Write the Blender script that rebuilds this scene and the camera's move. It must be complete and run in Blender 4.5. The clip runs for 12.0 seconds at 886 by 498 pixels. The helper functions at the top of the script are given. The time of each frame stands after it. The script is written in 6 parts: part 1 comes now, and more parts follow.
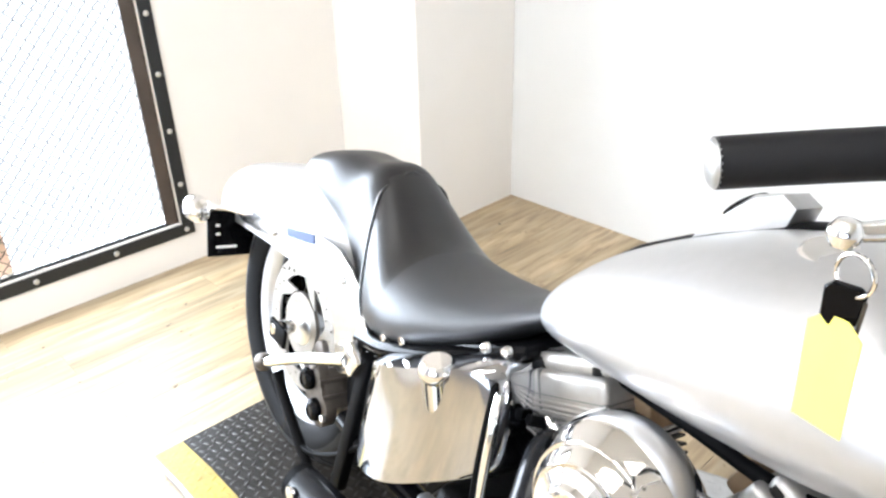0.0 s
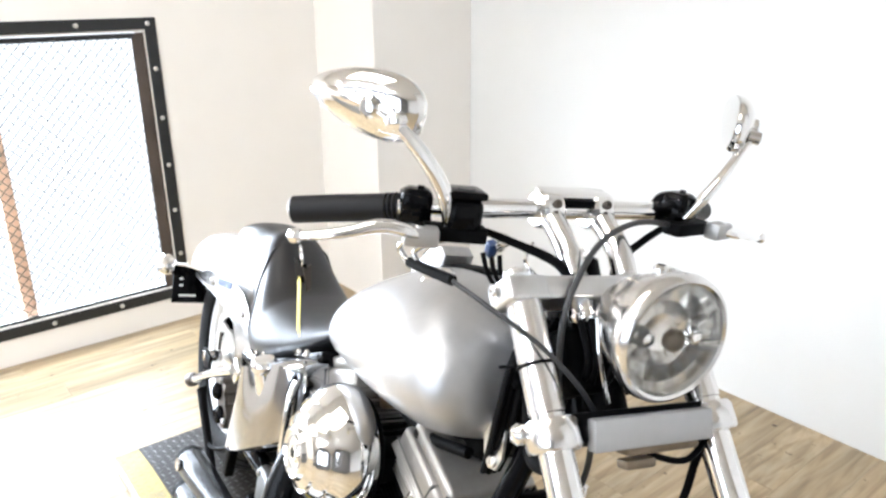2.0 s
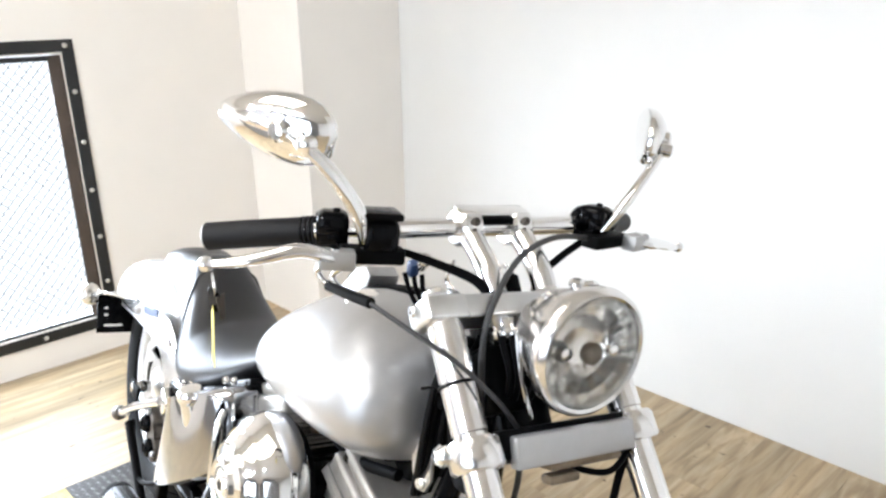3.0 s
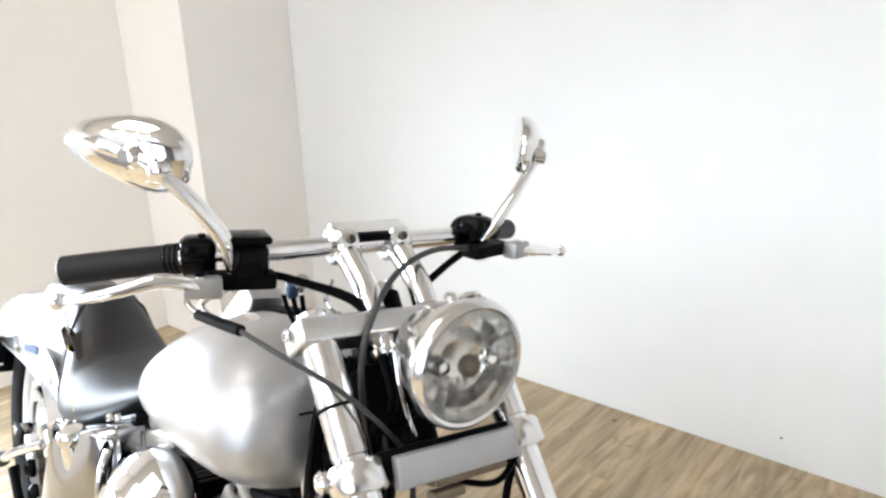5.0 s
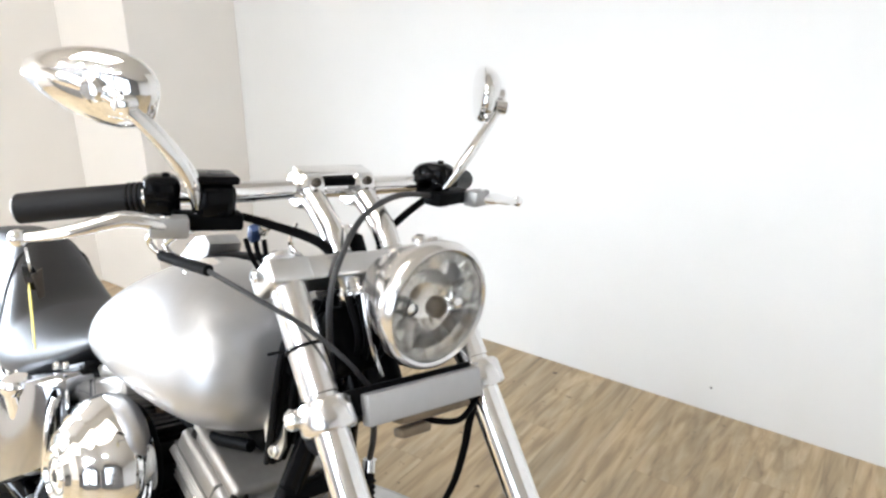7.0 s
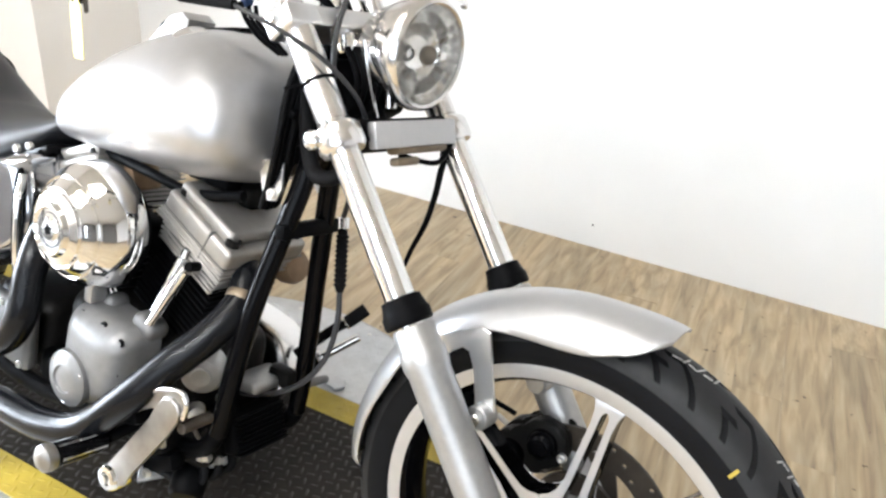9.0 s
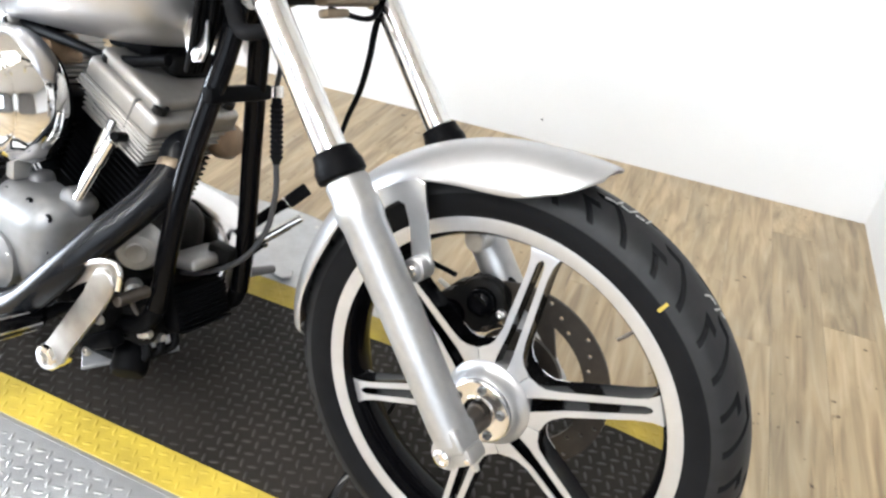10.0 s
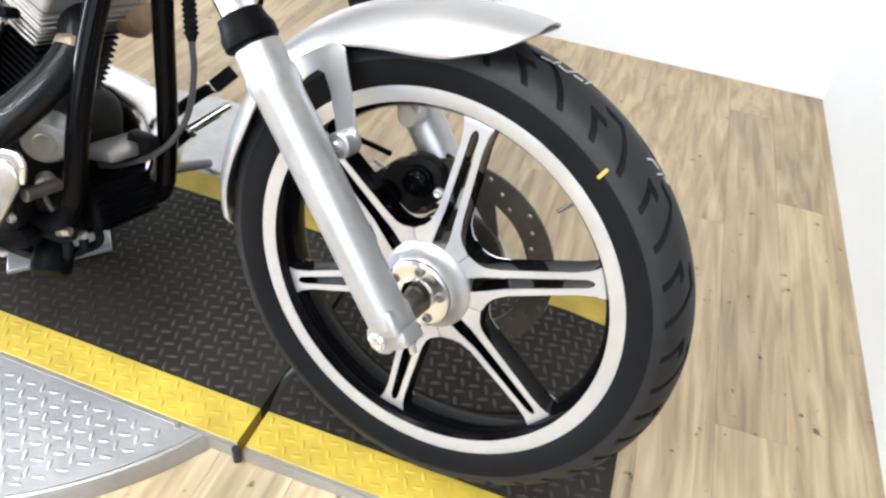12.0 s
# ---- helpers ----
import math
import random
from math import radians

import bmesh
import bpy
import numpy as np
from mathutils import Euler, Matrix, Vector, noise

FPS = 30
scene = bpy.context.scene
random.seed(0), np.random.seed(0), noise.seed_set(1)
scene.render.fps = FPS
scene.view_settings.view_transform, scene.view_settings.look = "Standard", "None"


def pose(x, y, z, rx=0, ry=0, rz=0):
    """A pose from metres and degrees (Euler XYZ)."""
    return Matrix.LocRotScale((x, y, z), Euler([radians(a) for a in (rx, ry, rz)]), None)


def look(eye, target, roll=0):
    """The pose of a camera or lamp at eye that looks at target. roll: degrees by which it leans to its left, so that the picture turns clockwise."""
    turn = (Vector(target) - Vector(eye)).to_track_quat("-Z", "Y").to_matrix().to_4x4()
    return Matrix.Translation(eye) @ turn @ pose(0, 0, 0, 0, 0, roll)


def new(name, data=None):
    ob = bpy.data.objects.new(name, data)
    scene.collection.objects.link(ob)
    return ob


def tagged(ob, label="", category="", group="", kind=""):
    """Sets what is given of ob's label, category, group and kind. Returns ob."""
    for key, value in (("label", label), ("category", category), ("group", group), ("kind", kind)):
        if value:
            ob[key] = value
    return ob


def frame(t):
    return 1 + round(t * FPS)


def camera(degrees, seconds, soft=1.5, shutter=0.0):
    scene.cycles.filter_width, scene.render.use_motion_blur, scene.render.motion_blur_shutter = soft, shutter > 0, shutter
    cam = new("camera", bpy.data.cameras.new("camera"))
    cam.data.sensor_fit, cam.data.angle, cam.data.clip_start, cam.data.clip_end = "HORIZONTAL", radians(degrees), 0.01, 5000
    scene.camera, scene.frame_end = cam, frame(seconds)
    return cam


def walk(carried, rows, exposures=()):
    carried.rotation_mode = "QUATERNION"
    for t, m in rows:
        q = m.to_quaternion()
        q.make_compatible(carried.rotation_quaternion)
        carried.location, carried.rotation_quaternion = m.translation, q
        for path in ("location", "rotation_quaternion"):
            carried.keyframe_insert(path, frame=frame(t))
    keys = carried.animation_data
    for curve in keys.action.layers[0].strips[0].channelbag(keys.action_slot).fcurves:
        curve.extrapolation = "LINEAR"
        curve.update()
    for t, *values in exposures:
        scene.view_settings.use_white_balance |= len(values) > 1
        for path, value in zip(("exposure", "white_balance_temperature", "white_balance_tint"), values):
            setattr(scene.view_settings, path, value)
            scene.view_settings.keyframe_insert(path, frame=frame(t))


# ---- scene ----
cam = camera(62.09, 12.0, 2.5)
PATH = [
    (0.0, -0.5317, -0.3875, 1.2323, 62.278, 1.275, 45.222),
    (0.5, -0.2628, -0.4402, 1.2667, 65.128, 0.798, 50.299),
    (1.0, -0.0060, -0.4165, 1.3150, 68.706, -0.933, 55.070),
    (1.5, 0.0797, -0.3910, 1.3262, 69.963, 0.346, 53.737),
    (2.0, 0.1026, -0.3695, 1.3255, 70.284, 0.382, 50.875),
    (2.5, 0.1136, -0.3503, 1.3303, 71.051, 0.988, 48.918),
    (3.0, 0.1182, -0.3408, 1.3316, 71.307, 0.954, 46.066),
    (5.0, 0.1477, -0.2931, 1.3370, 71.689, 2.078, 38.993),
    (5.5, 0.1522, -0.2815, 1.3348, 71.476, 2.264, 37.898),
    (6.0, 0.1536, -0.2634, 1.3322, 71.321, 2.714, 36.775),
    (6.5, 0.1559, -0.2594, 1.3272, 70.920, 2.768, 36.735),
    (6.7, 0.1465, -0.2764, 1.3260, 70.051, 1.435, 36.543),
    (8.3, 0.0975, -0.6044, 1.2423, 65.142, -3.646, 25.842),
    (8.5, 0.1088, -0.6120, 1.2224, 65.055, -4.389, 26.127),
    (9.0, 0.1103, -0.6203, 1.1855, 61.967, -5.332, 24.872),
    (9.5, 0.1325, -0.6246, 1.1492, 59.054, -5.883, 23.172),
    (10.0, 0.1607, -0.6368, 1.1023, 56.404, -5.758, 21.434),
    (10.5, 0.1806, -0.6433, 1.0710, 53.575, -5.630, 19.908),
    (11.0, 0.1943, -0.6413, 1.0327, 50.434, -5.585, 18.451),
    (11.5, 0.1982, -0.6328, 1.0124, 48.717, -5.589, 17.682),
    (12.0, 0.1978, -0.5924, 1.0456, 49.103, -5.554, 18.097),
]
walk(cam, [(t, pose(x, y, z, rx, ry, rz)) for t, x, y, z, rx, ry, rz in PATH],
     exposures=[(0.0, 0.48, 5720, 8), (1.0, 0.38, 5720, 8), (2.5, 0.24, 5740, 8), (5.0, 0.08, 5780, 8), (6.7, 0.12, 5780, 8), (8.5, 0.28, 5850, 8), (9.5, 0.40, 5800, 8), (10.5, 0.54, 5700, 8), (12.0, 0.64, 5600, 8)])

# ---- light ----
XW = -2.804   # the window wall
world = bpy.data.worlds.new("daylight")
scene.world = world
world.use_nodes = True
wn = world.node_tree.nodes
sky = wn.new("ShaderNodeTexSky")
sky.sky_type = "NISHITA"
sky.sun_disc = False
sky.sun_elevation, sky.sun_rotation = radians(38), radians(200)
wn["Background"].inputs[1].default_value = 0.12
world.node_tree.links.new(sky.outputs[0], wn["Background"].inputs[0])


def area_lamp(name, m, sx, sy, watts, colour):
    lamp = bpy.data.lights.new(name, "AREA")
    lamp.shape, lamp.size, lamp.size_y, lamp.energy, lamp.color = "RECTANGLE", sx, sy, watts, colour
    ob = new(name, lamp)
    ob.matrix_world = m
    return ob


# daylight in the barred window and an unseen shop front, added warm panel, spotlights
area_lamp("window_daylight", look((XW - 0.75, -0.29, 1.95), (XW + 0.75, -0.25, 0.05)), 2.4, 1.1, 200, (0.95, 0.98, 1.0))
area_lamp("horizon_daylight", look((-8.6, -3.6, 1.3), (0, -3.6, 1.3)), 11.0, 3.0, 3300, (0.97, 0.985, 1.0))
for px in (-0.93, -0.18, 0.57, 1.32):   # one for each pane of the unseen shop front
    area_lamp("unseen_front_daylight", look((px, -3.24, 1.52), (px - 0.3, 1.8, 1.0)), 0.58, 1.72, 7, (0.97, 0.985, 1.0))
# Warm fill with no known fixture behind it
area_lamp("warm_fill_light", look((-1.1, -0.7, 2.86), (-1.1, -0.7, 0.0)), 1.1, 1.1, 9, (1.0, 0.86, 0.70))
SPOTS = [(-2.05 + 0.55 * (k % 5) + 0.06 * (k // 5), -2.95 + 0.42 * (k // 5)) for k in range(15)]
for sx, sy in SPOTS:
    area_lamp("ceiling_spot_light", look((sx, sy, 2.795), (sx, sy, 0.0)), 0.07, 0.07, 10.5, (1.0, 0.95, 0.89)).data.shape = "DISK"


# ---- materials ----
def material(name, colour, rough=0.5, metal=0.0, coat=0.0, grain=0.0, grain_scale=40.0, rough_var=0.0, bump=0.0, bump_scale=200.0, stretch=(1, 1, 1), dark=0.5, spec=0.5):
    m = bpy.data.materials.new(name)
    m.use_nodes = True
    nt = m.node_tree
    b = nt.nodes["Principled BSDF"]
    b.inputs["Base Color"].default_value = (*colour, 1)
    b.inputs["Roughness"].default_value = rough
    b.inputs["Metallic"].default_value = metal
    b.inputs["Coat Weight"].default_value = coat
    b.inputs["Coat Roughness"].default_value = 0.08
    b.inputs["Specular IOR Level"].default_value = spec
    tc = nt.nodes.new("ShaderNodeTexCoord")
    mp = nt.nodes.new("ShaderNodeMapping")
    mp.inputs["Scale"].default_value = stretch
    nt.links.new(tc.outputs["Object"], mp.inputs[0])
    if grain > 0:
        n = nt.nodes.new("ShaderNodeTexNoise")
        n.inputs["Scale"].default_value, n.inputs["Detail"].default_value = grain_scale, 6
        n2 = nt.nodes.new("ShaderNodeTexNoise")
        n2.inputs["Scale"].default_value, n2.inputs["Detail"].default_value = grain_scale / 9, 3
        nt.links.new(mp.outputs[0], n.inputs["Vector"])
        nt.links.new(mp.outputs[0], n2.inputs["Vector"])
        add = nt.nodes.new("ShaderNodeMath")
        add.operation = "MULTIPLY_ADD"
        add.inputs[1].default_value = 0.5
        half = nt.nodes.new("ShaderNodeMath")
        half.operation = "MULTIPLY"
        half.inputs[1].default_value = 0.5
        nt.links.new(n2.outputs[0], half.inputs[0])
        nt.links.new(n.outputs[0], add.inputs[0])
        nt.links.new(half.outputs[0], add.inputs[2])
        ramp = nt.nodes.new("ShaderNodeValToRGB")
        ramp.color_ramp.elements[0].position, ramp.color_ramp.elements[1].position = 0.3, 0.7
        lo = [c * (1 - grain * dark) for c in colour]
        hi = [min(1, c * (1 + grain * (1 - dark))) for c in colour]
        ramp.color_ramp.elements[0].color, ramp.color_ramp.elements[1].color = (*lo, 1), (*hi, 1)
        nt.links.new(add.outputs[0], ramp.inputs[0])
        nt.links.new(ramp.outputs[0], b.inputs["Base Color"])
        if rough_var > 0:
            mr = nt.nodes.new("ShaderNodeMapRange")
            mr.inputs["To Min"].default_value, mr.inputs["To Max"].default_value = max(0, rough - rough_var), rough + rough_var
            nt.links.new(add.outputs[0], mr.inputs[0])
            nt.links.new(mr.outputs[0], b.inputs["Roughness"])
    if bump > 0:
        bn = nt.nodes.new("ShaderNodeTexNoise")
        bn.inputs["Scale"].default_value, bn.inputs["Detail"].default_value = bump_scale, 4
        nt.links.new(mp.outputs[0], bn.inputs["Vector"])
        bp = nt.nodes.new("ShaderNodeBump")
        bp.inputs["Strength"].default_value, bp.inputs["Distance"].default_value = bump, 0.002
        nt.links.new(bn.outputs[0], bp.inputs["Height"])
        nt.links.new(bp.outputs[0], b.inputs["Normal"])
    return m


def glowing(name, colour, strength):
    m = bpy.data.materials.new(name)
    m.use_nodes = True
    b = m.node_tree.nodes["Principled BSDF"]
    b.inputs["Base Color"].default_value = (0.02, 0.02, 0.02, 1)
    b.inputs["Specular IOR Level"].default_value = 0.0
    b.inputs["Emission Color"].default_value = (*colour, 1)
    b.inputs["Emission Strength"].default_value = strength
    return m


def glass(name, tint=(1, 1, 1), rough=0.0):
    m = bpy.data.materials.new(name)
    m.use_nodes = True
    b = m.node_tree.nodes["Principled BSDF"]
    b.inputs["Base Color"].default_value = (*tint, 1)
    b.inputs["Roughness"].default_value = rough
    b.inputs["Transmission Weight"].default_value = 1.0
    b.inputs["IOR"].default_value = 1.3
    return m


WORN_CHROME = material("worn_chrome", (0.34, 0.33, 0.315), 0.36, 1.0, grain=0.45, grain_scale=40, rough_var=0.08)
POLISHED = material("polished_alloy", (0.80, 0.79, 0.785), 0.20, 1.0, grain=0.08, grain_scale=60, rough_var=0.06)
CHROME = material("chrome", (0.85, 0.845, 0.84), 0.075, 1.0, grain=0.06, grain_scale=60, rough_var=0.035)
SATIN = material("satin_silver_paint", (0.445, 0.445, 0.45), 0.41, 0.76, coat=0.6, grain=0.10, grain_scale=70, rough_var=0.07, bump=0.02, bump_scale=900)
WHEEL_ALLOY = material("machined_wheel_alloy", (0.50, 0.502, 0.508), 0.33, 0.72, grain=0.16, grain_scale=50, rough_var=0.07)
# Darkened and blued to stand in for dark bands the tank mirrors
TANK_CHROME = material("darkened_tank_chrome", (0.52, 0.53, 0.555), 0.09, 1.0, grain=0.12, grain_scale=30, rough_var=0.04)
BRUSHED = material("brushed_aluminium", (0.40, 0.40, 0.395), 0.45, 0.88, grain=0.22, grain_scale=90, rough_var=0.08, bump=0.06)
MACHINED = material("machined_aluminium", (0.76, 0.765, 0.775), 0.31, 1.0, grain=0.12, grain_scale=50, rough_var=0.07)
DARK_CAST = material("dark_casting", (0.007, 0.0066, 0.0062), 0.5, 0.15, spec=0.12, grain=0.9, grain_scale=30, rough_var=0.15, bump=0.4)
BRIGHT_CAST = material("bright_cast_aluminium", (0.33, 0.318, 0.30), 0.42, 0.75, grain=0.25, grain_scale=60, rough_var=0.1, bump=0.12)
SILVER_CAST = material("silver_painted_casting", (0.21, 0.21, 0.212), 0.42, 0.5, grain=0.3, grain_scale=60, rough_var=0.1, bump=0.2)
CAST = material("cast_grey_aluminium", (0.145, 0.145, 0.145), 0.5, 0.6, grain=0.4, grain_scale=50, rough_var=0.12, bump=0.25)
GLOSS_BLACK = material("gloss_black_paint", (0.0022, 0.0022, 0.0026), 0.10, 0.0, spec=0.10, grain=0.4, grain_scale=30, rough_var=0.04)
BLACK = material("satin_black_paint", (0.0026, 0.0026, 0.003), 0.5, 0.0, spec=0.04, grain=0.5, grain_scale=50, rough_var=0.1, bump=0.1)
PIPE = material("matt_black_exhaust", (0.005, 0.0054, 0.0066), 0.24, 0.0, spec=0.20, grain=0.35, grain_scale=25, rough_var=0.06)
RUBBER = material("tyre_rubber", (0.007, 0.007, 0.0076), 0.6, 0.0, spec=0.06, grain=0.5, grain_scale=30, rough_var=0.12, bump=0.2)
CABLE_GREY = material("grey_cable_sheath", (0.035, 0.035, 0.037), 0.45, spec=0.4, grain=0.3, grain_scale=60, rough_var=0.08)
TREAD = material("tread_rubber", (0.015, 0.015, 0.0155), 0.52, 0.0, spec=0.24, grain=0.9, grain_scale=40, rough_var=0.12, bump=0.15)
# Lugs paler and more metallic than the deck, painting in their glints
LUG = material("glint_lug", (0.052, 0.048, 0.044), 0.34, 0.7, grain=0.9, grain_scale=30, rough_var=0.12)
GRIP = material("grip_rubber", (0.007, 0.007, 0.0078), 0.6, spec=0.22, grain=0.3, grain_scale=80, rough_var=0.08, bump=0.1)
LEATHER = material("black_leather", (0.011, 0.011, 0.012), 0.36, spec=0.6, grain=0.7, grain_scale=14, rough_var=0.16, bump=0.22, bump_scale=260)
LEATHER_SHEEN = material("sheen_leather", (0.019, 0.020, 0.023), 0.52, spec=0.8, grain=0.7, grain_scale=22, rough_var=0.12, bump=0.22, bump_scale=300)
LEATHER_SIDE = material("grained_vinyl", (0.011, 0.011, 0.012), 0.40, spec=0.42, grain=0.4, grain_scale=40, rough_var=0.08, bump=0.2, bump_scale=420)
# Rear disc: a paler copy of the brake steel, painted as lit
LIT_STEEL = material("lit_brake_steel", (0.27, 0.25, 0.225), 0.42, 0.7, grain=0.4, grain_scale=70, rough_var=0.1)
STEEL = material("brake_steel", (0.085, 0.072, 0.060), 0.45, 0.6, grain=0.5, grain_scale=70, rough_var=0.1)
# Front disc: a darker copy of the brake steel with shade painted in
DISC_SHADED = material("shaded_disc_steel", (0.040, 0.033, 0.026), 0.40, 0.4, spec=0.3, grain=0.6, grain_scale=60, rough_var=0.12)
CHALK = material("worn_chalk", (0.42, 0.42, 0.41), 0.9, spec=0.05, grain=0.9, grain_scale=200)
RUSTY = material("stained_steel", (0.23, 0.16, 0.10), 0.5, 0.6, grain=0.6, grain_scale=40, rough_var=0.15)
YELLOW = material("yellow_safety_paint", (0.37, 0.275, 0.028), 0.5, grain=1.0, grain_scale=14, rough_var=0.14, bump=0.12)
TAG_YELLOW = material("yellow_card", (0.70, 0.60, 0.10), 0.55, grain=0.15, grain_scale=30)
PLATE_SILVER = material("aluminium_tread_plate", (0.50, 0.505, 0.51), 0.36, 0.72, grain=0.35, grain_scale=28, rough_var=0.1, bump=0.08)
PLATE_DARK = material("dark_tread_plate", (0.019, 0.0162, 0.0134), 0.45, 0.0, spec=0.10, grain=1.0, grain_scale=12, rough_var=0.14, bump=0.1)
WALL = material("white_wall_paint", (0.74, 0.74, 0.735), 0.7, grain=0.07, grain_scale=4, rough_var=0.06, bump=0.10, bump_scale=140)
# Warm tint stands in for warm light on the window wall and pillar
WARM_WALL = material("warm_tinted_wall_paint", (0.84, 0.81, 0.77), 0.7, grain=0.05, grain_scale=5, rough_var=0.06, bump=0.10, bump_scale=140)
PALE_WALL = material("pale_wall", (0.68, 0.68, 0.675), 0.6, grain=0.1, grain_scale=4)
DIM_WALL = material("unseen_grey_wall", (0.26, 0.26, 0.27), 0.6, grain=0.1, grain_scale=4)
CEILING = material("white_ceiling_paint", (0.70, 0.68, 0.645), 0.8, grain=0.05, grain_scale=8)
FRAME_IRON = material("black_angle_iron", (0.022, 0.023, 0.024), 0.45, 0.3, grain=0.5, grain_scale=25, rough_var=0.12, bump=0.1)
FRAME_WORN = material("worn_brown_iron", (0.085, 0.066, 0.055), 0.55, 0.2, grain=0.9, grain_scale=10, rough_var=0.15, bump=0.2)
MESH_IRON = material("grey_expanded_metal", (0.055, 0.054, 0.052), 0.7, 0.0, spec=0.1, grain=0.3, grain_scale=40)
ZINC = material("zinc_bolt", (0.62, 0.61, 0.58), 0.35, 1.0, grain=0.2, grain_scale=200)
BLUE = material("blue_plastic", (0.02, 0.045, 0.13), 0.35, grain=0.15, grain_scale=80)
COPPER = material("tan_metal", (0.18, 0.14, 0.095), 0.45, 0.6, grain=0.6, grain_scale=60, rough_var=0.1)
WHITE_INK = material("white_ink", (0.8, 0.8, 0.78), 0.5)
ORANGE = material("orange_painted_post", (0.85, 0.60, 0.44), 0.6, grain=0.3, grain_scale=12)
REFLECTOR = material("lamp_reflector", (0.95, 0.94, 0.91), 0.18, 0.9, grain=0.08, grain_scale=50, rough_var=0.06)
LENS = glass("clear_lens")
SHOP_FRONT = glowing("unseen_front_glow", (0.98, 0.99, 1.0), 1.0)
OUTSIDE = glowing("bright_daylight", (1.0, 0.99, 0.975), 1.25)
FILL_GLOW = glowing("fill_panel_glow", (1.0, 0.90, 0.78), 6.0)
SPOT_GLOW = glowing("spotlight_glow", (1.0, 0.92, 0.82), 38.0)


def wood_material():
    m = bpy.data.materials.new("oak_vinyl_plank")
    m.use_nodes = True
    nt = m.node_tree
    b = nt.nodes["Principled BSDF"]
    tc, oi = nt.nodes.new("ShaderNodeTexCoord"), nt.nodes.new("ShaderNodeObjectInfo")
    off = nt.nodes.new("ShaderNodeVectorMath")
    off.operation = "MULTIPLY_ADD"
    comb = nt.nodes.new("ShaderNodeCombineXYZ")
    geo = nt.nodes.new("ShaderNodeNewGeometry")
    both = nt.nodes.new("ShaderNodeMath")
    both.operation = "ADD"
    nt.links.new(oi.outputs["Random"], both.inputs[0])
    nt.links.new(geo.outputs["Random Per Island"], both.inputs[1])
    for i in range(3):
        nt.links.new(both.outputs[0], comb.inputs[i])
    off.inputs[1].default_value = (1, 1, 1)
    nt.links.new(tc.outputs["Object"], off.inputs[0])
    sc = nt.nodes.new("ShaderNodeVectorMath")
    sc.operation = "SCALE"
    sc.inputs["Scale"].default_value = 37.0
    nt.links.new(comb.outputs[0], sc.inputs[0])
    nt.links.new(sc.outputs[0], off.inputs[2])
    mp = nt.nodes.new("ShaderNodeMapping")
    mp.inputs["Scale"].default_value = (30, 2.4, 1)
    nt.links.new(off.outputs[0], mp.inputs[0])
    n1 = nt.nodes.new("ShaderNodeTexNoise")
    n1.inputs["Scale"].default_value, n1.inputs["Detail"].default_value, n1.inputs["Distortion"].default_value = 1.5, 8, 0.6
    nt.links.new(mp.outputs[0], n1.inputs["Vector"])
    mp2 = nt.nodes.new("ShaderNodeMapping")
    mp2.inputs["Scale"].default_value = (9, 1.3, 1)
    nt.links.new(off.outputs[0], mp2.inputs[0])
    n2 = nt.nodes.new("ShaderNodeTexNoise")
    n2.inputs["Scale"].default_value, n2.inputs["Detail"].default_value = 1.6, 4
    nt.links.new(mp2.outputs[0], n2.inputs["Vector"])
    r1 = nt.nodes.new("ShaderNodeValToRGB")
    e = r1.color_ramp.elements
    e[0].position, e[0].color = 0.26, (0.28, 0.218, 0.138, 1)
    e[1].position, e[1].color = 0.74, (0.62, 0.525, 0.360, 1)
    mid = e.new(0.5)
    mid.color = (0.49, 0.395, 0.245, 1)
    nt.links.new(n1.outputs[0], r1.inputs[0])
    r2 = nt.nodes.new("ShaderNodeValToRGB")
    e = r2.color_ramp.elements
    e[0].position, e[0].color = 0.30, (0.80, 0.79, 0.79, 1)
    e[1].position, e[1].color = 0.66, (1.12, 1.06, 1.0, 1)
    nt.links.new(n2.outputs[0], r2.inputs[0])
    mul = nt.nodes.new("ShaderNodeMix")
    mul.data_type, mul.blend_type = "RGBA", "MULTIPLY"
    mul.inputs[0].default_value = 1.0
    nt.links.new(r1.outputs[0], mul.inputs[6])
    nt.links.new(r2.outputs[0], mul.inputs[7])
    # small dark knots and chips
    sp = nt.nodes.new("ShaderNodeTexNoise")
    sp.inputs["Scale"].default_value, sp.inputs["Detail"].default_value = 34.0, 3
    nt.links.new(off.outputs[0], sp.inputs["Vector"])
    r3 = nt.nodes.new("ShaderNodeValToRGB")
    e = r3.color_ramp.elements
    e[0].position, e[0].color = 0.25, (0.22, 0.19, 0.16, 1)
    e[1].position, e[1].color = 0.31, (1, 1, 1, 1)
    nt.links.new(sp.outputs[0], r3.inputs[0])
    knots = nt.nodes.new("ShaderNodeMix")
    knots.data_type, knots.blend_type = "RGBA", "MULTIPLY"
    knots.inputs[0].default_value = 1.0
    nt.links.new(mul.outputs[2], knots.inputs[6])
    nt.links.new(r3.outputs[0], knots.inputs[7])
    mul = knots
    hsv = nt.nodes.new("ShaderNodeHueSaturation")
    mr = nt.nodes.new("ShaderNodeMapRange")
    mr.inputs["From Max"].default_value = 2.0
    mr.inputs["To Min"].default_value, mr.inputs["To Max"].default_value = 0.68, 0.92
    nt.links.new(both.outputs[0], mr.inputs[0])
    nt.links.new(mr.outputs[0], hsv.inputs["Value"])
    nt.links.new(mul.outputs[2], hsv.inputs["Color"])
    nt.links.new(hsv.outputs[0], b.inputs["Base Color"])
    b.inputs["Roughness"].default_value = 0.38
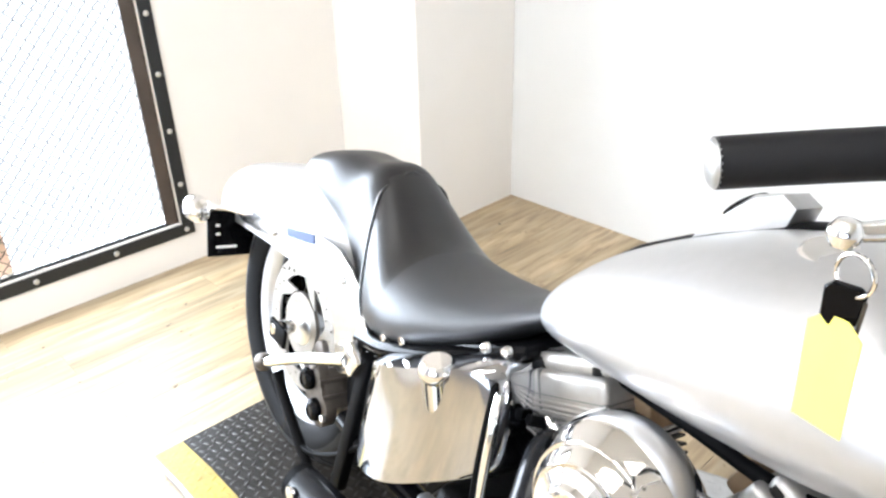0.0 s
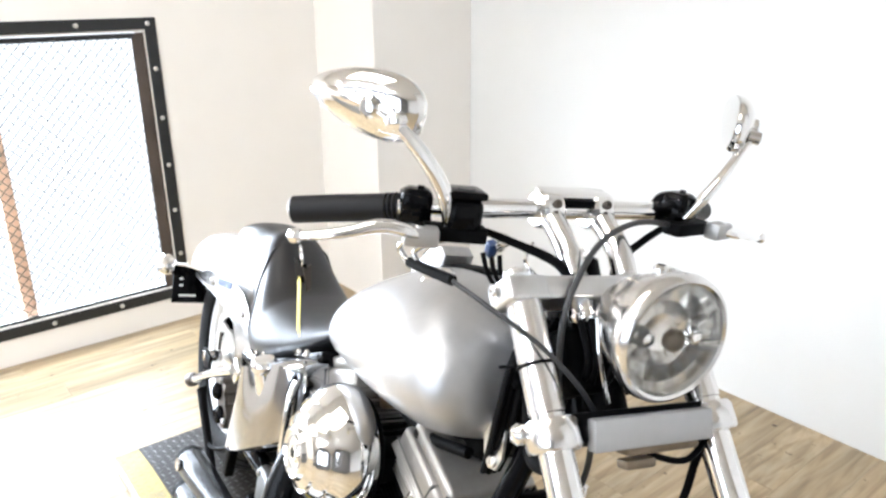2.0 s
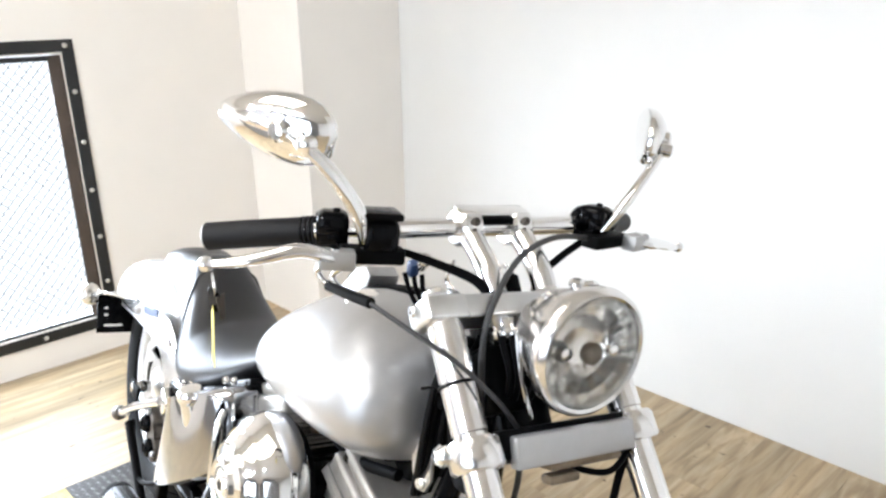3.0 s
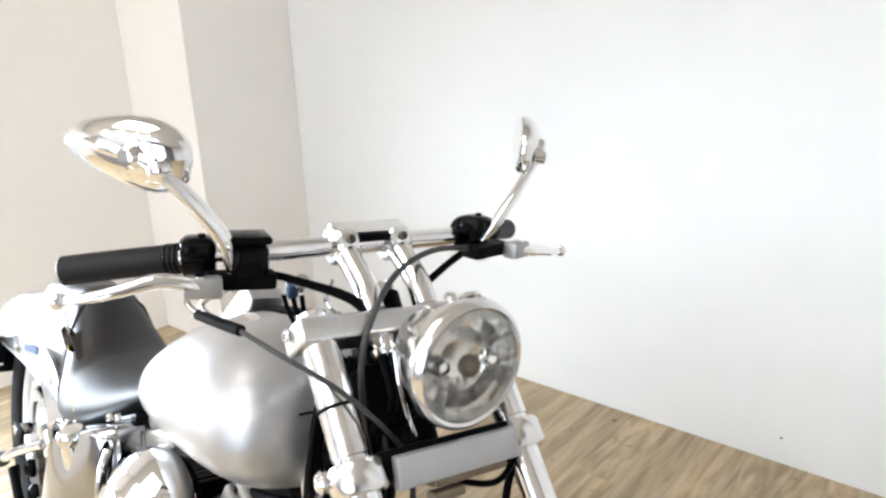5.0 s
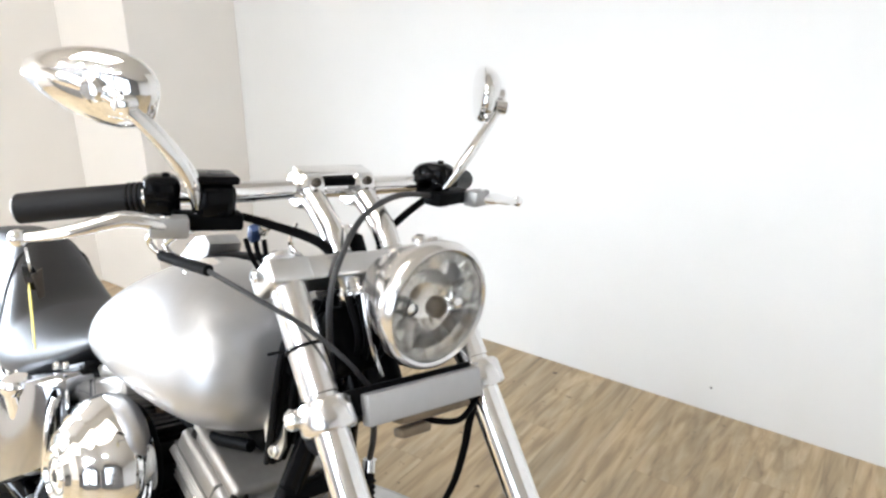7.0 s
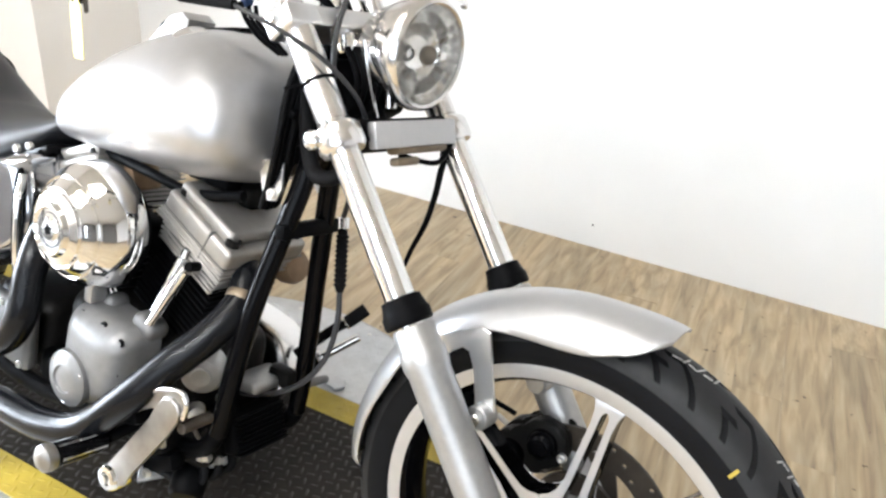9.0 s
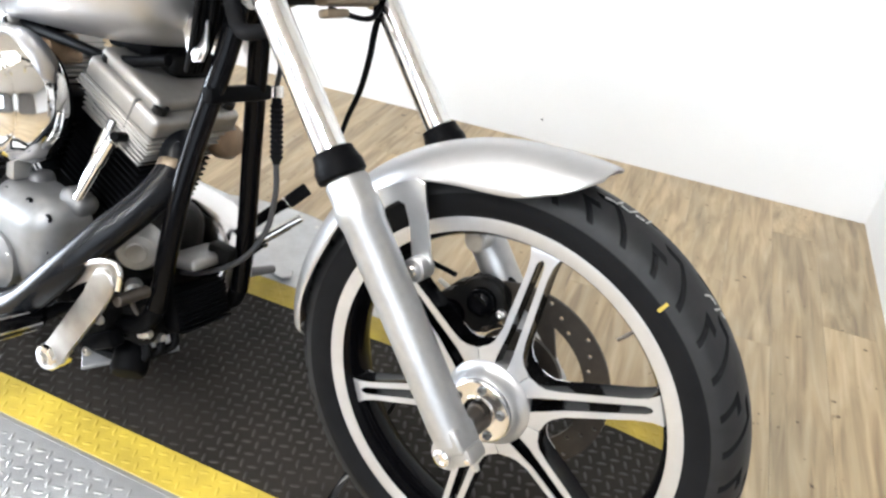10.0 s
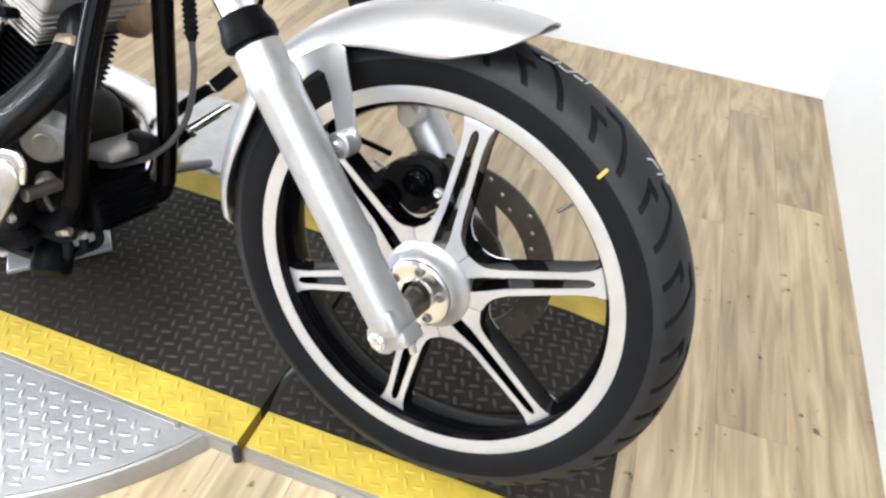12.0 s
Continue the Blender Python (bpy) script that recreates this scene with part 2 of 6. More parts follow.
    rr = nt.nodes.new("ShaderNodeMapRange")
    rr.inputs["To Min"].default_value, rr.inputs["To Max"].default_value = 0.30, 0.46
    nt.links.new(n1.outputs[0], rr.inputs[0])
    nt.links.new(rr.outputs[0], b.inputs["Roughness"])
    bp = nt.nodes.new("ShaderNodeBump")
    bp.inputs["Strength"].default_value, bp.inputs["Distance"].default_value = 0.12, 0.001
    nt.links.new(n1.outputs[0], bp.inputs["Height"])
    nt.links.new(bp.outputs[0], b.inputs["Normal"])
    return m


WOOD = wood_material()
JOINT = material("dark_floor_joint", (0.26, 0.21, 0.15), 0.8, grain=0.3, grain_scale=20)

# ---- shape helpers ----
ID = Matrix.Identity(4)


def rx(a):
    return Matrix.Rotation(radians(a), 4, "X")


def ry(a):
    return Matrix.Rotation(radians(a), 4, "Y")


def rz(a):
    return Matrix.Rotation(radians(a), 4, "Z")


def at(x, y, z):
    return Matrix.Translation((x, y, z))


def along(p, q):
    """A frame at p whose z axis points to q."""
    d = Vector(q) - Vector(p)
    return Matrix.Translation(p) @ d.to_track_quat("Z", "Y").to_matrix().to_4x4()


def mesh_object(name, bm, mats, angle=38):
    bmesh.ops.recalc_face_normals(bm, faces=bm.faces)
    lim = radians(angle)
    for fc in bm.faces:
        fc.smooth = True
    for ed in bm.edges:
        if len(ed.link_faces) == 2:
            ed.smooth = ed.calc_face_angle(0.0) < lim
    me = bpy.data.meshes.new(name)
    bm.to_mesh(me)
    bm.free()
    for m in (mats if isinstance(mats, (list, tuple)) else [mats]):
        me.materials.append(m)
    return new(name, me)


def part(name, bm, mats, parent, label="", m=ID, angle=38):
    if m is not ID:
        bm.transform(m)
    ob = mesh_object(name, bm, mats, angle)
    ob.parent = parent
    if label:
        tagged(ob, label)
    return ob


def thing(name, bm, mats, label, category, group="", kind="", m=ID, angle=38):
    ob = mesh_object(name, bm, mats, angle)
    ob.matrix_world = m
    return tagged(ob, label, category, group, kind)


def empty(name, label, category, m=ID, group="", kind=""):
    ob = new(name)
    ob.empty_display_size = 0.05
    ob.matrix_world = m
    return tagged(ob, label, category, group, kind)


def spline(pts, n=8):
    """A smooth line through the points."""
    p = [Vector(v) for v in pts]
    if len(p) < 3 or n < 2:
        return p
    p = [2 * p[0] - p[1]] + p + [2 * p[-1] - p[-2]]
    out = []
    for i in range(1, len(p) - 2):
        a, b, c, d = p[i - 1:i + 3]
        for k in range(n):
            t = k / n
            out.append(0.5 * (2 * b + (c - a) * t + (2 * a - 5 * b + 4 * c - d) * t * t + (3 * b - a - 3 * c + d) * t ** 3))
    return out + [p[-2]]


def loft(bm, rings, caps=True):
    """Skin over rings with equal numbers of points."""
    vs = [[bm.verts.new(p) for p in r] for r in rings]
    n = len(vs[0])
    for a, b in zip(vs, vs[1:]):
        for i in range(n):
            j = (i + 1) % n
            bm.faces.new((a[i], a[j], b[j], b[i]))
    if caps:
        bm.faces.new(vs[0][::-1])
        bm.faces.new(vs[-1])
    return vs


def tube(bm, pts, r, seg=12, n=8, flat=1.0):
    """A round bar along a smooth line; r is a radius or one for each point."""
    line = spline(pts, n)
    k = len(line)
    if isinstance(r, (list, tuple)):
        rad = [np.interp(i / (k - 1) * (len(r) - 1), range(len(r)), r) for i in range(k)]
    else:
        rad = [r] * k
    rings, up = [], None
    for i, p in enumerate(line):
        d = (line[min(i + 1, k - 1)] - line[max(i - 1, 0)]).normalized()
        if up is None:
            up = d.orthogonal().normalized()
        up = (up - d * up.dot(d)).normalized()
        side = d.cross(up)
        rings.append([p + (up * math.cos(a) * flat + side * math.sin(a)) * rad[i] for a in (2 * math.pi * j / seg for j in range(seg))])
    loft(bm, rings)
    return bm


def tubes(pts, r, seg=12, n=8, flat=1.0):
    return tube(bmesh.new(), pts, r, seg, n, flat)


def lathe(bm, profile, m=ID, seg=48, closed=False):
    """Turns (radius, height) about the z axis of m."""
    prev = first = None
    for r, h in profile:
        if r < 1e-6:
            cur = [bm.verts.new(m @ Vector((0, 0, h)))]
        else:
            cur = [bm.verts.new(m @ Vector((r * math.cos(a), r * math.sin(a), h))) for a in (2 * math.pi * j / seg for j in range(seg))]
        if prev is not None:
            skin(bm, prev, cur)
        else:
            first = cur
        prev = cur
    if closed:
        skin(bm, prev, first)
    return bm


def skin(bm, a, b):
    n = max(len(a), len(b))
    for i in range(n):
        j = (i + 1) % n
        if len(a) == 1 and len(b) == 1:
            return
        if len(a) == 1:
            bm.faces.new((a[0], b[j], b[i]))
        elif len(b) == 1:
            bm.faces.new((a[i], a[j], b[0]))
        else:
            bm.faces.new((a[i], a[j], b[j], b[i]))


def box(bm, size, m=ID, bevel=0.0, seg=2):
    made = bmesh.ops.create_cube(bm, size=1.0, matrix=m @ Matrix.Diagonal((*size, 1)))
    if bevel > 0:
        edges = {e for v in made["verts"] for e in v.link_edges}
        bmesh.ops.bevel(bm, geom=list(edges), offset=bevel, segments=seg, affect="EDGES", profile=0.5)
    return bm


def boxes(size, m=ID, bevel=0.0, seg=2):
    return box(bmesh.new(), size, m, bevel, seg)


def prism(bm, poly, depth, m=ID, bevel=0.0, seg=2):
    """A plate with the outline poly in the xy plane of m, from z = 0 to depth."""
    lo = [bm.verts.new(m @ Vector((x, y, 0))) for x, y in poly]
    hi = [bm.verts.new(m @ Vector((x, y, depth))) for x, y in poly]
    faces = [bm.faces.new(lo[::-1]), bm.faces.new(hi)]
    n = len(poly)
    for i in range(n):
        bm.faces.new((lo[i], lo[(i + 1) % n], hi[(i + 1) % n], hi[i]))
    if bevel > 0:
        edges = list(faces[0].edges) + list(faces[1].edges)
        bmesh.ops.bevel(bm, geom=edges, offset=bevel, segments=seg, affect="EDGES", profile=0.5)
    return bm


def rod(p, q, r, seg=16, r2=None):
    bm = bmesh.new()
    m = along(p, q)
    h = (Vector(q) - Vector(p)).length
    r2 = r if r2 is None else r2
    c = min(0.15 * r, 0.002)
    return lathe(bm, [(0, 0), (r - c, 0), (r, c), (r2, h - c), (r2 - c, h), (0, h)], m, seg)


def bolt(p, direction, r=0.006, h=0.005):
    """A hexagon-socket bolt head that stands on p."""
    bm = bmesh.new()
    m = along(p, Vector(p) + Vector(direction))
    return lathe(bm, [(r, 0), (r, h * 0.7), (r * 0.8, h), (r * 0.45, h), (r * 0.42, h * 0.4), (0, h * 0.4)], m, 12)


# ---- the room ----
XP, YP, YN, XE = -2.355, 1.282, 1.783, 0.798   # pillar, far wall, partition
CEIL = 2.9
WIN = (-1.15, 0.560, 0.155, 1.172)   # opening: y from, y to, z from, z to


def wall(name, lo, hi, label, mat=None):
    bm = bmesh.new()
    c = [(a + b) / 2 for a, b in zip(lo, hi)]
    box(bm, [b - a for a, b in zip(lo, hi)], at(*c))
    return thing(name, bm, mat or WALL, label, "wall", kind="structure")


def wall_with_opening(name, axis, lo, hi, opening, label, mat=None):
    """A wall of four blocks round a window; axis is the one along which it runs."""
    bm = bmesh.new()
    a0, a1, z0, z1 = opening
    spans = [(lo[axis], a0, lo[2], hi[2]), (a1, hi[axis], lo[2], hi[2]), (a0, a1, lo[2], z0), (a0, a1, z1, hi[2])]
    for s0, s1, u0, u1 in spans:
        l, h = list(lo), list(hi)
        l[axis], h[axis], l[2], h[2] = s0, s1, u0, u1
        box(bm, [b - a for a, b in zip(l, h)], at(*[(a + b) / 2 for a, b in zip(l, h)]))
    bmesh.ops.remove_doubles(bm, verts=bm.verts, dist=1e-5)
    return thing(name, bm, mat or WALL, label, "wall", kind="structure")


wall_with_opening("wall_west", 1, [XW - 0.10, -3.3, 0], [XW, YP + 0.65, CEIL], WIN, "painted wall with a barred window, warm light in its tint", WARM_WALL)
wall("wall_pillar", [XW + 0.002, YP, 0], [XP, YN - 0.002, CEIL], "boxed-in pillar filling the corner, warm light in its tint", WARM_WALL)
wall("wall_north", [XP - 0.5, YN, 0], [3.6, YN + 0.14, CEIL], "plain white painted wall")
part("nail_head", boxes((0.007, 0.003, 0.006), at(-0.30, YN - 0.002, 0.085) @ ry(20), 0.001, 1), FRAME_IRON, bpy.data.objects["wall_north"], "small dark fixing in the wall")
wall("wall_partition", [XE, 0.2, 0], [XE + 0.12, YN - 0.002, CEIL], "plain white partition wall")
# Unseen walls; their greys are picked for what tank and headlight mirror
wall("wall_east", [3.6, -3.3, 0], [3.74, YN + 0.14, CEIL], "unseen plain pale grey wall", PALE_WALL)
wall_with_opening("wall_south", 0, [XW - 0.16, -3.44, 0], [3.74, -3.3, CEIL], (-1.3, 1.7, 0.55, 2.45), "unseen dark grey wall with a wide added window", DIM_WALL)
bm = boxes((6.7, 5.40, 0.12), at(0.4, -0.76, CEIL + 0.06))
thing("ceiling", bm, CEILING, "plain white ceiling", "ceiling", kind="structure")

bm = boxes((0.02, 30.0, 16.0), at(-9.5, 0.0, -2.0))
thing("backdrop", bm, OUTSIDE, "overexposed bright daylight outside", "backdrop", kind="structure")
# Unseen glow added behind the assumed shop front
bm = boxes((7.6, 0.02, 5.0), at(0.4, -4.6, 1.0))
thing("backdrop", bm, SHOP_FRONT, "overexposed bright daylight outside", "backdrop", kind="structure")
bm = boxes((0.04, 0.046, 1.008), at(XW - 0.066, 0.02, 0.66), 0.006)
thing("orange_post", bm, ORANGE, "faded orange post standing outside the mesh", "post")


def shop_window():
    """Unseen mullions, added so that the chrome mirrors upright dark streaks."""
    e = empty("window_2", "unseen shop window, black mullions added for chrome reflections", "window", kind="structure")
    for k in range(5):
        part("mullion", boxes((0.075, 0.06, 1.798), at(-1.262 + 0.743 * k, -3.37, 1.50), 0.004, 1), FRAME_IRON, e)
    for z in (0.577, 2.423):
        part("window_rail", boxes((2.99, 0.05, 0.05), at(0.2, -3.37, z), 0.004, 1), FRAME_IRON, e)


shop_window()


def warm_fill_panel(x, y):
    e = empty("fill_panel", "unseen square ceiling panel added as warm fill", "light", at(x, y, CEIL), group="ceiling lights")
    bm = bmesh.new()
    for sx, sy, px, py in ((1.26, 0.04, 0, 0.61), (1.26, 0.04, 0, -0.61), (0.04, 1.18, 0.61, 0), (0.04, 1.18, -0.61, 0)):
        box(bm, (sx, sy, 0.05), at(px, py, -0.026))
    part("frame", bm, CEILING, e)
    part("diffuser", boxes((1.17, 1.17, 0.01), at(0, 0, -0.02)), FILL_GLOW, e, "glowing warm face of the added panel")


# Unseen panel added to warm the window wall and pillar
warm_fill_panel(-1.1, -0.7)
for x, y in SPOTS:
    e = empty("spotlight", "small white ceiling spotlight", "spotlight", at(x, y, CEIL), group="ceiling spotlights")
    part("can", lathe(bmesh.new(), [(0.0, -0.001), (0.05, -0.001), (0.055, -0.09), (0.05, -0.10), (0.042, -0.095), (0.04, -0.03), (0, -0.03)], ID, 20), CEILING, e)
    part("bulb", lathe(bmesh.new(), [(0, -0.031), (0.036, -0.04), (0.036, -0.085), (0, -0.09)], ID, 16), SPOT_GLOW, e, "lit warm bulb")


def barred_window():
    """Angle-iron frame bolted to the wall with expanded metal behind it."""
    e = empty("window_1", "black angle-iron window grille with expanded metal mesh", "window", kind="structure")
    y0, y1, z0, z1 = WIN[0] - 0.04, 0.607, 0.107, 1.221
    wd = 0.042
    strips = (("frame_bar", (y0, y1, z0, z0 + wd)), ("frame_bar", (y0, y1, z1 - wd, z1)), ("frame_bar", (y0, y0 + wd, z0 + wd, z1 - wd)), ("frame_bar", (y1 - wd, y1, z0 + wd, z1 - wd)))
    for n, (a, b, c, d) in strips:
        bm = boxes((0.006, b - a, d - c), at(XW + 0.003 + 0.0005, (a + b) / 2, (c + d) / 2), 0.001, 1)
        part(n, bm, FRAME_IRON, e)
    # rusty inner bars that carry the mesh, with a gap of daylight under the top bar
    for a, b, c, d in ((y1 - wd - 0.050, y1 - wd - 0.001, z0 + wd, z1 - wd - 0.012), (y0 + wd + 0.001, y0 + wd + 0.03, z0 + wd, z1 - wd - 0.012)):
        part("mesh_bar", boxes((0.010, b - a, d - c), at(XW - 0.012, (a + b) / 2, (c + d) / 2), 0.002, 1), FRAME_WORN, e, "rusty brown mesh bar")
    for c, d in ((z0 + wd + 0.001, z0 + wd + 0.016), (z1 - wd - 0.030, z1 - wd - 0.012)):
        part("mesh_bar", boxes((0.010, y1 - y0 - 2 * wd - 0.08, d - c), at(XW - 0.012, (y0 + y1) / 2, (c + d) / 2), 0.002, 1), FRAME_IRON, e)
    for k in range(8):
        for yy, zz in ((y0 + 0.03 + (y1 - y0 - 0.06) * k / 7, z0 + wd / 2), (y0 + 0.03 + (y1 - y0 - 0.06) * k / 7, z1 - wd / 2)):
            part("bolt", lathe(bmesh.new(), [(0.009, 0), (0.009, 0.002), (0.006, 0.005), (0, 0.006)], at(XW + 0.0066, yy, zz) @ ry(90), 10), ZINC, e)
    for k in range(1, 6):
        part("bolt", lathe(bmesh.new(), [(0.009, 0), (0.009, 0.002), (0.006, 0.005), (0, 0.006)], at(XW + 0.0066, y1 - wd / 2, z0 + (z1 - z0) * k / 6) @ ry(90), 10), ZINC, e)
    # expanded metal: strands that swing to and fro and touch at the knuckles
    verts, faces = [], []
    px, pz, t, w = 0.036, 0.0195, 0.0011, 0.0022
    ya, yb, za, zb = y0 + wd, y1 - wd - 0.03, z0 + wd, z1 - wd - 0.014
    rows, cols = int((zb - za) / pz), int((yb - ya) / (px / 2))
    for r in range(rows + 1):
        base = len(verts)
        for c in range(cols + 1):
            z = za + r * pz + (pz * 0.5 if (c + r) % 2 else -pz * 0.5) * 0.93
            z = min(max(z, za), zb)
            y = ya + c * (yb - ya) / cols
            xo = XW - 0.022 + (0.003 if (c + r) % 2 else -0.003)
            verts += [(xo - t, y, z - w * 0.7), (xo + t, y, z - w * 0.7), (xo + t, y, z + w * 0.7), (xo - t, y, z + w * 0.7)]
        for c in range(cols):
            i, j = base + 4 * c, base + 4 * c + 4
            for k in range(4):
                faces.append((i + k, i + (k + 1) % 4, j + (k + 1) % 4, j + k))
    me = bpy.data.meshes.new("wire_mesh")
    me.from_pydata(verts, [], faces)
    me.materials.append(MESH_IRON)
    ob = new("wire_mesh", me)
    ob.parent = e
    tagged(ob, "grey expanded metal mesh", kind="stuff")


barred_window()

# ---- the turntable and its runway ----
PLAT = at(-0.80, 0.289, 0.0) @ rz(-1.8)
DISC_R, DISC_Z, RUN_Z, RUN_W, DARK_W = 0.597, 0.028, 0.034, 0.292, 0.222


def lug_mesh(spots, mat_name, name, parent, label):
    """Raised lens-shaped lugs of tread plate, joined into one mesh."""
    verts, faces = [], []
    for x, y, zf, a in spots:
        c, s = math.cos(a), math.sin(a)
        base = len(verts)
        L, B, h = 0.0110, 0.0030, 0.0015
        for px, py, pz in ((-L, 0, 0), (-L * 0.45, -B, 0), (L * 0.45, -B, 0), (L, 0, 0), (L * 0.45, B, 0), (-L * 0.45, B, 0), (-L * 0.55, 0, h), (L * 0.55, 0, h)):
            X, Y = x + c * px - s * py, y + s * px + c * py
            verts.append((X, Y, zf(X) + pz))
        for q in ((0, 1, 6), (1, 2, 7, 6), (2, 3, 7), (3, 4, 7), (4, 5, 6, 7), (5, 0, 6)):
            faces.append([base + i for i in q])
    me = bpy.data.meshes.new(name)
    me.from_pydata(verts, [], faces)
    me.materials.append(mat_name)
    for p in me.polygons:
        p.use_smooth = True
    ob = new(name, me)
    ob.parent = parent
    return tagged(ob, label, kind="stuff")


def lug_grid(x0, x1, y0, y1, zf, keep=None, pitch=0.0218):
    out = []
    for i in range(int((x1 - x0) / pitch) + 1):
        for j in range(int((y1 - y0) / pitch) + 1):
            x, y = x0 + (i + 0.5) * pitch, y0 + (j + 0.5) * pitch
            if x > x1 - 0.008 or y > y1 - 0.008 or (keep and not keep(x, y)):
                continue
            out.append((x, y, zf, radians(20) if (i + j) % 2 else radians(110)))
    return out


def ramp_z(x):
    return float(np.interp(abs(x), [0.585, 1.005, 1.155], [RUN_Z, RUN_Z - 0.007, 0.006]))


def turntable():
    e = empty("turntable", "round aluminium tread-plate turntable lying on the floor", "turntable", PLAT)
    part("rim_skirt", lathe(bmesh.new(), [(0.5985, 0.0285), (0.6035, 0.0275), (0.6150, 0.003), (0.6150, 0.001), (0.5985, 0.001)], ID, 96, closed=True), BRUSHED, e, "scuffed aluminium rim")
    # the two silver sectors beside the runway
    for s in (1, -1):
        bm = bmesh.new()
        a0 = math.asin(RUN_W / DISC_R)
        pts = [(DISC_R * math.cos(a0 + (math.pi - 2 * a0) * k / 40), s * DISC_R * math.sin(a0 + (math.pi - 2 * a0) * k / 40)) for k in range(41)]
        prism(bm, pts, DISC_Z, at(0, 0, 0.001), 0.0012, 1)
        plate = part("side_plate", bm, PLATE_SILVER, e)
        spots = lug_grid(-DISC_R, DISC_R, RUN_W if s > 0 else -DISC_R, DISC_R if s > 0 else -RUN_W, lambda x: DISC_Z + 0.0009, lambda x, y: math.hypot(x, y) < DISC_R - 0.016 and abs(y) > RUN_W + 0.012)
        lug_mesh(spots, PLATE_SILVER, "tread_pattern", plate, "raised silver tread lugs")
        for k in range(6):
            a = a0 + (math.pi - 2 * a0) * (k + 0.12) / 5.24
            p = ((DISC_R - 0.03) * math.cos(a), s * (DISC_R - 0.03) * math.sin(a), DISC_Z + 0.001)
            part("screw", lathe(bmesh.new(), [(0.006, 0), (0.0055, 0.0012), (0, 0.0015)], at(*p), 10), ZINC, plate)


def runway():
    """Three tread-plate boards with yellow edges: a level middle and a ramp at each end."""
    for k, (x0, x1) in enumerate(((-0.583, 0.583), (0.592, 1.155), (-1.155, -0.592))):
        nm = "runway_board" if k == 0 else "ramp_board"
        stops = sorted({x0, x1} if k == 0 else {x0, x1, math.copysign(1.005, x0)})
        e = empty(nm, "dark tread-plate board with worn yellow edges on the turntable" if k == 0 else "dark tread-plate ramp with worn yellow edges on the floor", "ramp", PLAT @ at(0.59, 0, 0) @ rz(1.3) @ at(-0.59, 0, 0) if k == 1 else PLAT, group="runway boards")
        for nme, y0, y1, mat in (("deck", -DARK_W, DARK_W, PLATE_DARK), ("yellow_edge", DARK_W, RUN_W, YELLOW), ("yellow_edge", -RUN_W, -DARK_W, YELLOW)):
            bm = bmesh.new()
            loft(bm, [[(x, y0, 0.001), (x, y1, 0.001), (x, y1, ramp_z(x)), (x, y0, ramp_z(x))] for x in stops])
            ob = part(nme, bm, mat, e)
            spots = lug_grid(x0 + 0.004, x1, y0 + 0.002, y1, ramp_z)
            lug_mesh(spots, LUG if mat is PLATE_DARK else mat, "tread_pattern", ob, "raised tread lugs")
        if k == 0:
            for hx in (-0.5875, 0.5875):
                part("hinge_pin", rod((hx, -RUN_W - 0.012, 0.004), (hx, -RUN_W - 0.012, 0.036), 0.007, 12), FRAME_IRON, e, "dark hinge pin")
        for y in (-RUN_W - 0.004, RUN_W + 0.004):
            bm = bmesh.new()
            s = 0.004
            loft(bm, [[(x, y - s, 0.001), (x, y + s, 0.001), (x, y + s, ramp_z(x) - 0.004), (x, y - s, ramp_z(x) - 0.004)] for x in stops])
            part("side_rail", bm, BRUSHED, e, "bare aluminium side rail")


def tread_offcut():
    """A strip of tread plate that lies on the runway under the engine."""
    z = RUN_Z + 0.0025
    strip = [(-0.838, 0.190), (-0.706, 0.316), (-0.668, 0.272), (-0.795, 0.140)]
    bm = prism(bmesh.new(), strip, 0.010, at(0, 0, z), 0.0015, 1)
    ob = thing("plate_offcut", bm, PLATE_SILVER, "scuffed aluminium tread-plate strip lying under the engine", "plate")
    u, v = Vector((0.132, 0.126, 0)), Vector((0.041, -0.047, 0))
    spots = []
    for i in range(7):
        for j in range(2):
            p = Vector((-0.838, 0.190, 0)) + u * ((i + 0.5) / 7) + v * ((j + 0.5) / 2)
            spots.append((p.x, p.y, lambda x: z + 0.010, radians(25) if (i + j) % 2 else radians(115)))
    lug_mesh(spots, PLATE_SILVER, "tread_pattern", ob, "raised tread lugs")


turntable()
runway()
tread_offcut()

# ---- the motorcycle ----
BIKE = at(0.0, 0.0244, 0.0303) @ rz(-9.5) @ rx(-13.5)
STEM = Vector((-0.50, 0.0, 0.93))
RAKE = 40.3
FORK = at(0, 0.010, 0) @ at(*STEM) @ Matrix.Rotation(radians(-6.5), 4, Vector((-math.sin(radians(37)), 0, math.cos(radians(37))))) @ at(*-STEM)
DOWN = Vector((math.sin(radians(RAKE)), 0, -math.cos(radians(RAKE))))


def leg(z, y=0.0, dx=0.0):
    """A point on a fork leg's axis at height z."""
    return Vector((0.001 - 0.849 * (z - 0.375) + dx, y, z))


bike = empty("motorcycle", "silver cruiser motorcycle with chrome engine parts leaning on its stand", "motorcycle", BIKE)
WHEEL = rx(90)   # local z to the bike's right, local x ahead, local y up


def wheel_frame(centre, normal):
    """A wheel's frame in the bike's own axes, from its centre and left-hand normal in the room."""
    z = -Vector(normal).normalized()
    y = (Vector((0, 0, 1)) - z * z.z).normalized()
    x = y.cross(z)
    m = Matrix(((x.x, y.x, z.x, centre[0]), (x.y, y.y, z.y, centre[1]), (x.z, y.z, z.z, centre[2]), (0, 0, 0, 1)))
    return BIKE.inverted() @ m


